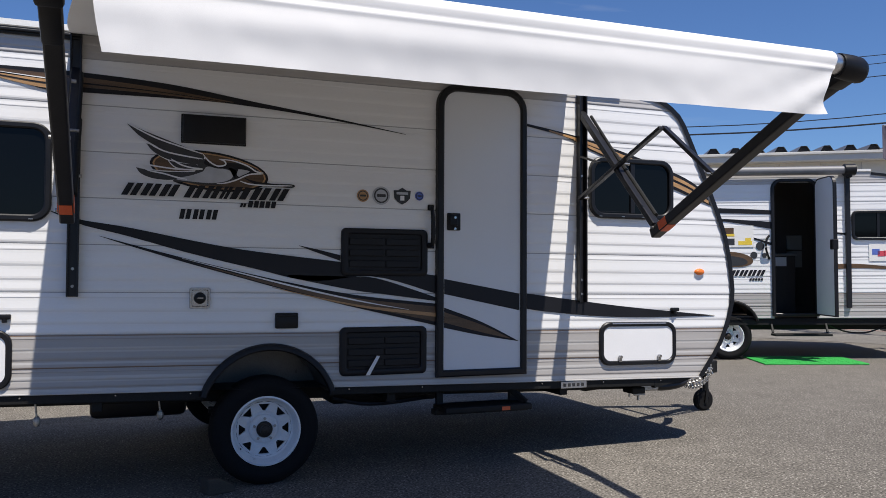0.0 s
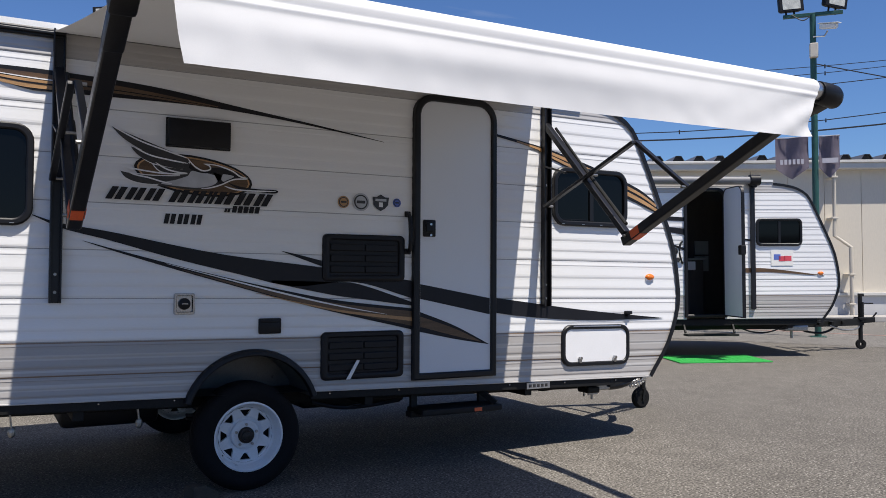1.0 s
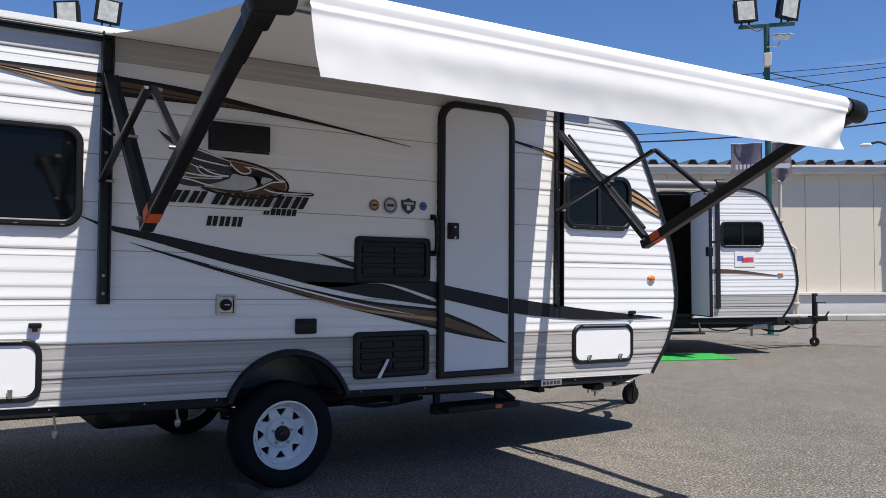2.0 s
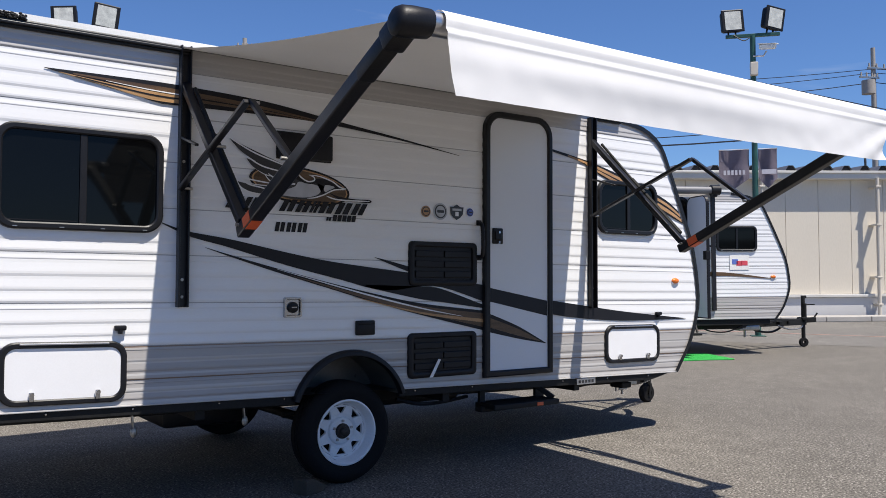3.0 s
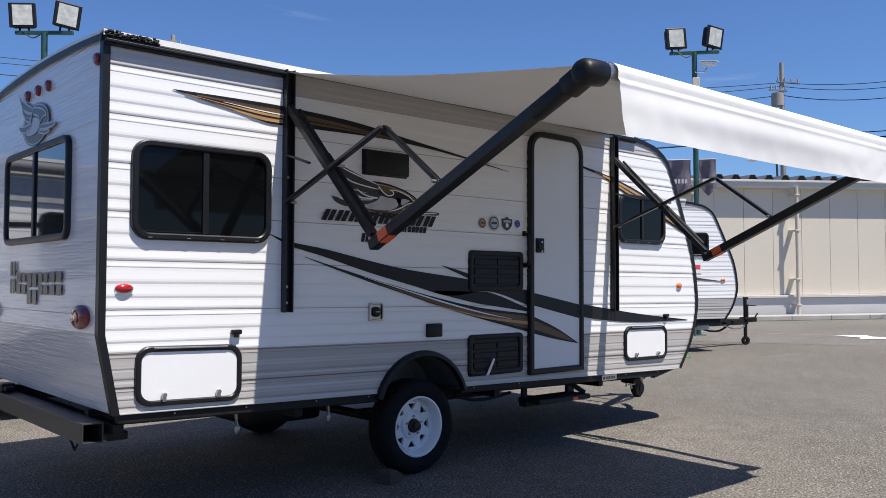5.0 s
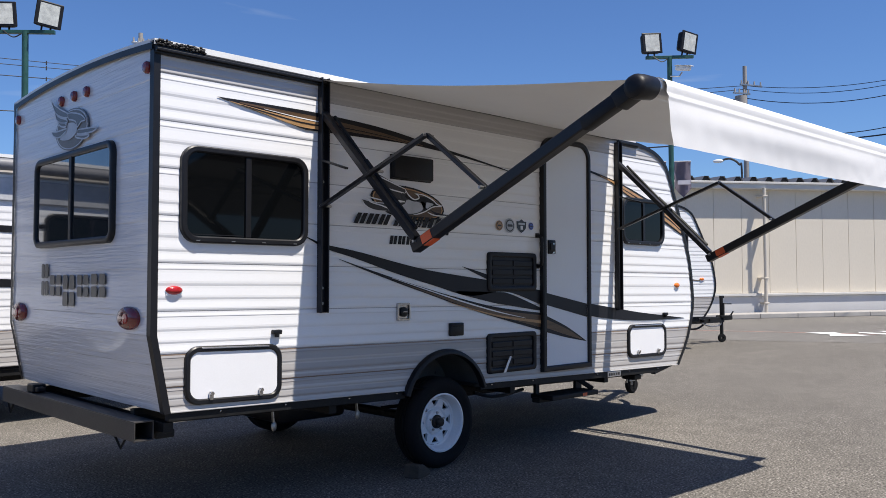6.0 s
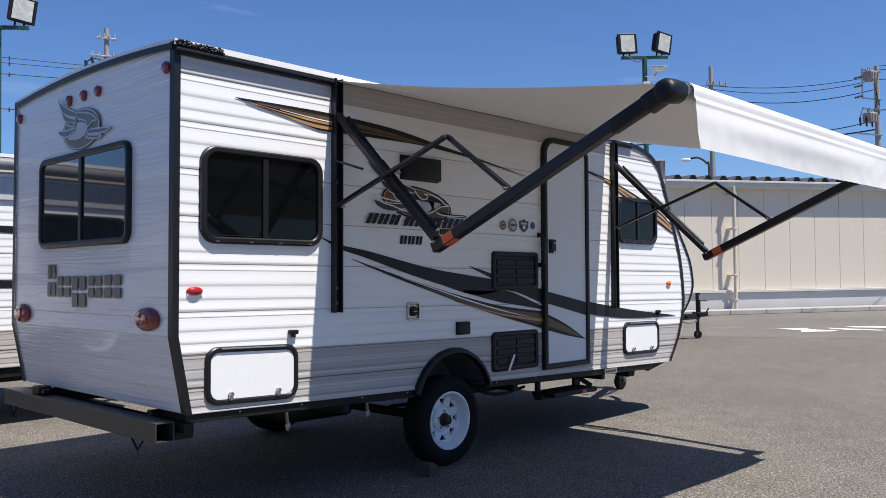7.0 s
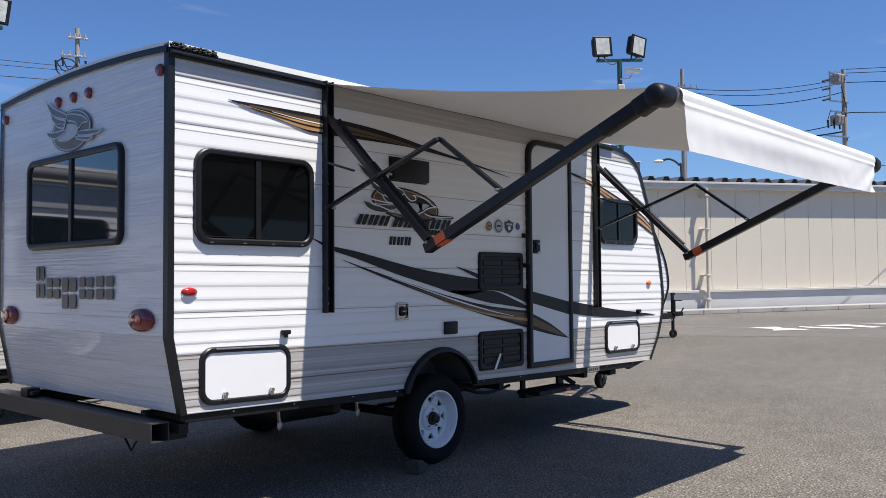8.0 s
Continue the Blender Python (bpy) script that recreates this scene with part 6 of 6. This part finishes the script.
rod(bm, (0.3, -0.10, 2.64), (5.0, -0.10, 2.64), 0.06, seg=16)
part("rolled_awning", bm, GREYVINYL, t3, "rolled-up awning under the roof edge", True)
# grey strip added as painted shade under the rolled awning
bm = bmesh.new()
box(bm, (0.3, -0.03, 2.28), (5.0, 0.0, 2.52), 0.01)
part("roof_shade_strip", bm, DECALSILVER, t3, "grey strip painting the shade below the roof edge")

# ---- turf mat by the open door ----
bm = bmesh.new()
box(bm, (-0.70, -0.50, 0), (0.70, 0.50, 0.018), 0.006)
rng = random.Random(9)
for k in range(2600):
    x, y = rng.uniform(-0.70, 0.70), rng.uniform(-0.50, 0.50)
    a = rng.uniform(0, 6.28)
    v = [bm.verts.new(p) for p in ((x - 0.006 * math.cos(a), y - 0.006 * math.sin(a), 0.017), (x + 0.006 * math.cos(a), y + 0.006 * math.sin(a), 0.017), (x + rng.uniform(-0.008, 0.008), y + rng.uniform(-0.008, 0.008), 0.022))]
    bm.faces.new(v)
turf = tagged(part("turf_mat", bm, TURF, None, "bright green artificial turf mat on the asphalt"), category="mat")
turf.matrix_world = pose(10.48, 4.03, 0.0, 0, 0, -25)


# ---- lamp posts ----
def floodlight(parent, m, name="floodlight"):
    m = m @ Matrix.Scale(1.15, 4)
    bm = bmesh.new()
    box(bm, (-0.20, -0.02, -0.20), (0.20, 0.13, 0.20), 0.05)
    box(bm, (-0.13, 0.13, -0.13), (0.13, 0.20, 0.13), 0.03)
    box(bm, (-0.215, -0.05, -0.215), (0.215, -0.015, 0.215), 0.015)
    bm.transform(m)
    f = part(name, bm, BLACKPLASTIC, parent, "square black floodlight with a pale glass front")
    bm = bmesh.new()
    box(bm, (-0.155, -0.056, -0.175), (0.155, -0.050, 0.175), 0.002)
    bm.transform(m)
    part("glass", bm, LAMPGLASS, f, "pale reflector glass")
    bm = bmesh.new()
    bar(bm, (-0.07, 0.06, -0.20), (-0.07, 0.06, -0.31), 0.03, 0.02, 0.003, (0, 1, 0))
    bm.transform(m)
    part("yoke", bm, BLACKPLASTIC, f)
    bm = bmesh.new()
    bar(bm, (0.07, 0.06, -0.20), (0.07, 0.06, -0.31), 0.03, 0.02, 0.003, (0, 1, 0))
    bm.transform(m)
    part("yoke", bm, BLACKPLASTIC, f)


def lamp_post(m, label, top=6.55):
    p = root("lamp_post", m, label, "lamp post", "lamp posts")
    bm = bmesh.new()
    rod(bm, (0, 0, 0), (0, 0, top), 0.065, 0.06, 16)
    box(bm, (-0.15, -0.15, 0), (0.15, 0.15, 0.02), 0.004)
    part("post", bm, GREENPOST, p, "dark green steel post", True)
    bm = bmesh.new()
    bar(bm, (-0.56, 0, top), (0.56, 0, top), 0.08, 0.07, 0.005)
    part("crossarm", bm, GREENPOST, p)
    floodlight(p, Matrix.Translation((-0.42, 0, top + 0.34)) @ Matrix.Rotation(radians(-4), 4, "Y") @ Matrix.Rotation(radians(14), 4, "Z"))
    floodlight(p, Matrix.Translation((0.44, 0, top + 0.34)) @ Matrix.Rotation(radians(8), 4, "Y") @ Matrix.Rotation(radians(32), 4, "Z"))
    bm = bmesh.new()
    tube(bm, smooth_line([(-0.4, -0.05, top + 0.02), (-0.2, -0.08, top - 0.12), (-0.06, -0.05, top - 0.05)], 6), 0.012, 6)
    part("lamp_cable", bm, WIRE, p)
    return p


post = lamp_post(pose(15.533, 5.992, 0, 0, 0, -48), "dark green yard lamp post with two floodlights and banners")
bm = bmesh.new()
box(bm, (-0.08, -0.19, 5.64), (0.08, -0.06, 5.93), 0.015)
part("junction_box", bm, PIPE, post, "cream plastic junction box")
bm = bmesh.new()
tube(bm, [(0.0, -0.06, 6.08), (0.20, -0.12, 6.06), (0.26, -0.14, 6.16)], 0.018, 8)
part("camera_bracket", bm, ALU, post)
bm = bmesh.new()
bar(bm, (0.14, -0.06, 6.27), (0.40, -0.30, 6.20), 0.11, 0.10, 0.02)
bar(bm, (0.13, -0.05, 6.335), (0.45, -0.345, 6.25), 0.14, 0.014, 0.004)
rod(bm, (0.395, -0.295, 6.20), (0.412, -0.311, 6.196), 0.045, seg=14)
part("security_camera", bm, PAPER, post, "white security camera", True)
for x0, x1 in ((-0.75, -0.12), (0.07, 0.46)):
    bm = bmesh.new()
    nn = 14
    rows = []
    for i in range(nn + 1):
        u = i / nn
        x = x0 + (x1 - x0) * u
        low = 3.20 + 0.22 * abs(2 * u - 1)
        rows.append([bm.verts.new((x, 0.05 * math.sin(u * 7 + x0) + 0.03 * math.sin(v * 5), 4.05 + (low - 4.05) * v)) for v in (0, 0.25, 0.5, 0.75, 1)])
    for a, b in zip(rows, rows[1:]):
        for k in range(4):
            bm.faces.new((a[k], b[k], b[k + 1], a[k + 1]))
    g = bmesh.ops.solidify(bm, geom=list(bm.faces), thickness=0.004)
    fl = part("banner", bm, BANNER, post, "faded violet-grey shield banner", True)
    bm = bmesh.new()
    for k in range(6):
        xx = x0 + (x1 - x0) * (0.14 + 0.125 * k)
        box(bm, (xx, -0.098, 3.50), (xx + 0.05, -0.090, 3.60))
    part("banner_bar", bm, BANNERMARK, fl)
    bm = bmesh.new()
    rod(bm, (x0, 0, 4.06), (x1, 0, 4.06), 0.012, seg=8)
    part("banner_rod", bm, ALU, fl)
lamp_post(pose(3.29, 12.8, 0, 0, 0, -40), "dark green yard lamp post behind the trailers", 6.22)


# ---- utility poles and wires ----
def pole(x, y, h, label):
    p = root("utility_pole", pose(x, y, 0, 0, 0, -20), label, "utility pole", "utility poles")
    bm = bmesh.new()
    rod(bm, (0, 0, 0), (0, 0, h), 0.19, 0.11, 14)
    part("mast", bm, POLECONC, p, "tapering concrete mast", True)
    return p


def crossarm(p, z, half, across=0.0):
    bm = bmesh.new()
    bar(bm, (-half + across, -0.16, z), (half + across, -0.16, z), 0.09, 0.09, 0.005)
    c = part("crossarm", bm, STEEL, p)
    for k in range(4):
        x = -half + across + 0.1 + (2 * half - 0.2) * k / 3
        bm = bmesh.new()
        rod(bm, (x, -0.16, z + 0.04), (x, -0.16, z + 0.25), 0.05, 0.035, 8)
        part("insulator", bm, POLECONC, c, "pale insulator")


A, B, C = (42.7, 17.35), (44.7, 9.2), (16.3, 36.6)
pa = pole(*A, 13.0, "concrete utility pole with a transformer and wires")
crossarm(pa, 11.9, 0.8, 0.3)
crossarm(pa, 11.4, 0.6, -0.4)
bm = bmesh.new()
rod(bm, (-0.6, -0.3, 10.5), (-0.6, -0.3, 11.2), 0.32, seg=16)
part("transformer", bm, POLECONC, pa, "grey pole transformer", True)
pb = pole(*B, 11.9, "concrete utility pole with two transformers")
def rail(p, x0, x1, z, y=-0.16, wide=0.07):
    bm = bmesh.new()
    bar(bm, (x0, y, z), (x1, y, z), wide, wide, 0.004)
    return part("crossarm", bm, STEEL, p)


def transformer(p, x, z):
    bm = bmesh.new()
    box(bm, (x - 0.30, -0.42, z), (x + 0.30, 0.06, z + 0.50), 0.05)
    for k in range(5):
        box(bm, (x - 0.27 + k * 0.12, -0.46, z + 0.05), (x - 0.23 + k * 0.12, -0.40, z + 0.42), 0.005)
    tr = part("transformer", bm, POLECONC, p, "grey boxy pole transformer")
    for k in (-1, 0, 1):
        bm = bmesh.new()
        rod(bm, (x + k * 0.17, -0.18, z + 0.48), (x + k * 0.17, -0.18, z + 0.66), 0.045, 0.03, 8)
        part("bushing", bm, POLECONC, tr)


def cutout(p, x, z):
    bm = bmesh.new()
    rod(bm, (x, -0.20, z), (x + 0.04, -0.20, z - 0.42), 0.06, 0.04, 8)
    part("cutout_switch", bm, WIRE, p, "black hanging cutout switch")


rail(pb, -1.35, 0.1, 11.55)
rail(pb, -1.35, 0.1, 10.10)
bm = bmesh.new()
bar(bm, (-1.33, -0.16, 10.05), (-1.33, -0.16, 11.62), 0.06, 0.06, 0.004, (0, 1, 0))
part("hanger", bm, STEEL, pb)
transformer(pb, -0.72, 11.02)
rail(pb, -1.35, 0.1, 9.55)
transformer(pb, -0.82, 8.86)
rail(pb, -1.75, 0.1, 8.25)
for x in (-1.62, -1.15, -0.72):
    cutout(pb, x, 9.05)
    bm = bmesh.new()
    tube(bm, [(x, -0.2, 9.05), (x + 0.15, -0.25, 9.5), (x + 0.3, -0.2, 9.6)], 0.018, 5)
    part("jumper_wire", bm, WIRE, pb)
for z in (11.2, 10.75, 10.2):
    bm = bmesh.new()
    rod(bm, (-1.35, -0.16, z), (-1.95, -0.20, z - 0.16), 0.055, 0.045, 8)
    part("strain_insulator", bm, WIRE, pb, "black strain insulator")
for x, z0, z1 in ((-0.45, 9.6, 10.9), (-0.30, 9.2, 10.4)):
    bm = bmesh.new()
    tube(bm, smooth_line([(x, -0.2, z0), (x + 0.12, -0.26, (z0 + z1) / 2), (x - 0.05, -0.2, z1)], 5), 0.022, 5)
    part("jumper_wire", bm, WIRE, pb)
pc = pole(*C, 13.85, "distant utility pole with crossarm and coiled wires")
crossarm(pc, 13.3, 0.45)
crossarm(pc, 12.4, 0.6, -0.2)
bm = bmesh.new()
tube(bm, [(-0.5 + 0.5 * math.cos(a), -0.2, 11.8 + 0.45 * math.sin(a)) for a in (radians(20 * k) for k in range(15))], 0.035, 6)
part("wire_coil", bm, WIRE, pc, "black coil of cable", True)
for k, (x, z) in enumerate(((-1.0, 12.1), (-0.7, 12.3), (0.35, 12.2), (0.6, 12.0), (0.2, 11.7))):
    cutout(pc, x, z)
    bm = bmesh.new()
    tube(bm, smooth_line([(x, -0.2, z), (x * 0.6, -0.24, z - 0.5 - 0.1 * k), (0, -0.15, z - 0.2)], 5), 0.03, 5)
    part("jumper_wire", bm, WIRE, pc)


def wire(a, b, sag, r=0.022, beads=False):
    pts = [Vector(a).lerp(Vector(b), k / 14) - Vector((0, 0, sag * 4 * (k / 14) * (1 - k / 14))) for k in range(15)]
    bm = bmesh.new()
    tube(bm, pts, r, 5)
    for k in range(2, 14, 3) if beads else ():
        rod(bm, pts[k] - Vector((0, 0, 0.12)), pts[k] + Vector((0, 0, 0.08)), 0.035, 0.025, 6)
    tagged(part("overhead_wire", bm, WIRE, None, "thin black overhead wire between the poles"), category="wire", group="overhead wires")


for z, dz, r in ((11.9, 0.35, 0.018), (11.7, 0.45, 0.018), (11.2, 0.5, 0.022), (9.6, 0.6, 0.025)):
    wire((A[0], A[1], z), (B[0], B[1], z - 0.5), dz, r)
    wire((C[0], C[1], z), (A[0], A[1], z), dz * 2.2, r, True)
    wire((C[0], C[1], z), (C[0] - 30, C[1] + 6, z + 0.3), dz, r, True)
    wire((B[0], B[1], z), (B[0] + 14, B[1] - 32, z), dz, r)
wire((A[0], A[1], 8.9), (B[0], B[1], 8.6), 0.3, 0.04)
wire((C[0], C[1], 8.9), (A[0], A[1], 8.9), 1.0, 0.04)
wire((15.533, 5.992, 5.55), (34.2, 1.5, 4.6), 0.25, 0.012)

sl = root("street_lamp", pose(35.35, 14.0, 0, 0, 0, 116), "curved street lamp behind the warehouse", "street lamp")
bm = bmesh.new()
tube(bm, smooth_line([(0, 0, 0), (0, 0, 5.9), (0.12, 0, 6.5), (0.5, 0, 6.78), (0.85, 0, 6.75)], 8), 0.05, 8)
part("post", bm, BUMPERPAINT, sl, "dark grey curved post", True)
bm = bmesh.new()
blob(bm, (1.05, 0, 6.70), 0.25, 0.12, 0.09)
part("lamp_head", bm, PAPER, sl, "white lamp head", True)


# ---- unseen halls added behind and beside the camera to darken reflections and low skylight ----
HALLWALL = mat("ribbed_cladding", (0.30, 0.29, 0.27), 0.7, vary=0.15, scale=1.0)
for m, n, label in ((pose(-75, -70, 0, 0, 0, 0), 160, "unseen long low beige hall added across the yard to darken reflections"), (pose(-34, 40, 0, 0, 0, -90), 64, "unseen low beige hall added at the yard's end to darken reflections")):
    h = root("unseen_hall", m, label, "building", "storage halls")
    bm = bmesh.new()
    box(bm, (0, -10, 0), (n, -0.1, 4.4))
    part("wall", bm, HALLWALL, h)
    bm = bmesh.new()
    box(bm, (-0.3, -10.4, 4.4), (n + 0.3, 0.3, 4.7), 0.05)
    part("roof", bm, ROOFMETAL, h)
    bm = bmesh.new()
    box(bm, (0, -0.1, 0.05), (1.92, 0.0, 4.4), 0.03)
    p = part("cladding_panel", bm, HALLWALL, h)
    for k in range(1, n // 2):
        ob = p.copy()
        scene.collection.objects.link(ob)
        ob.location = (k * 2.0, 0, 0)
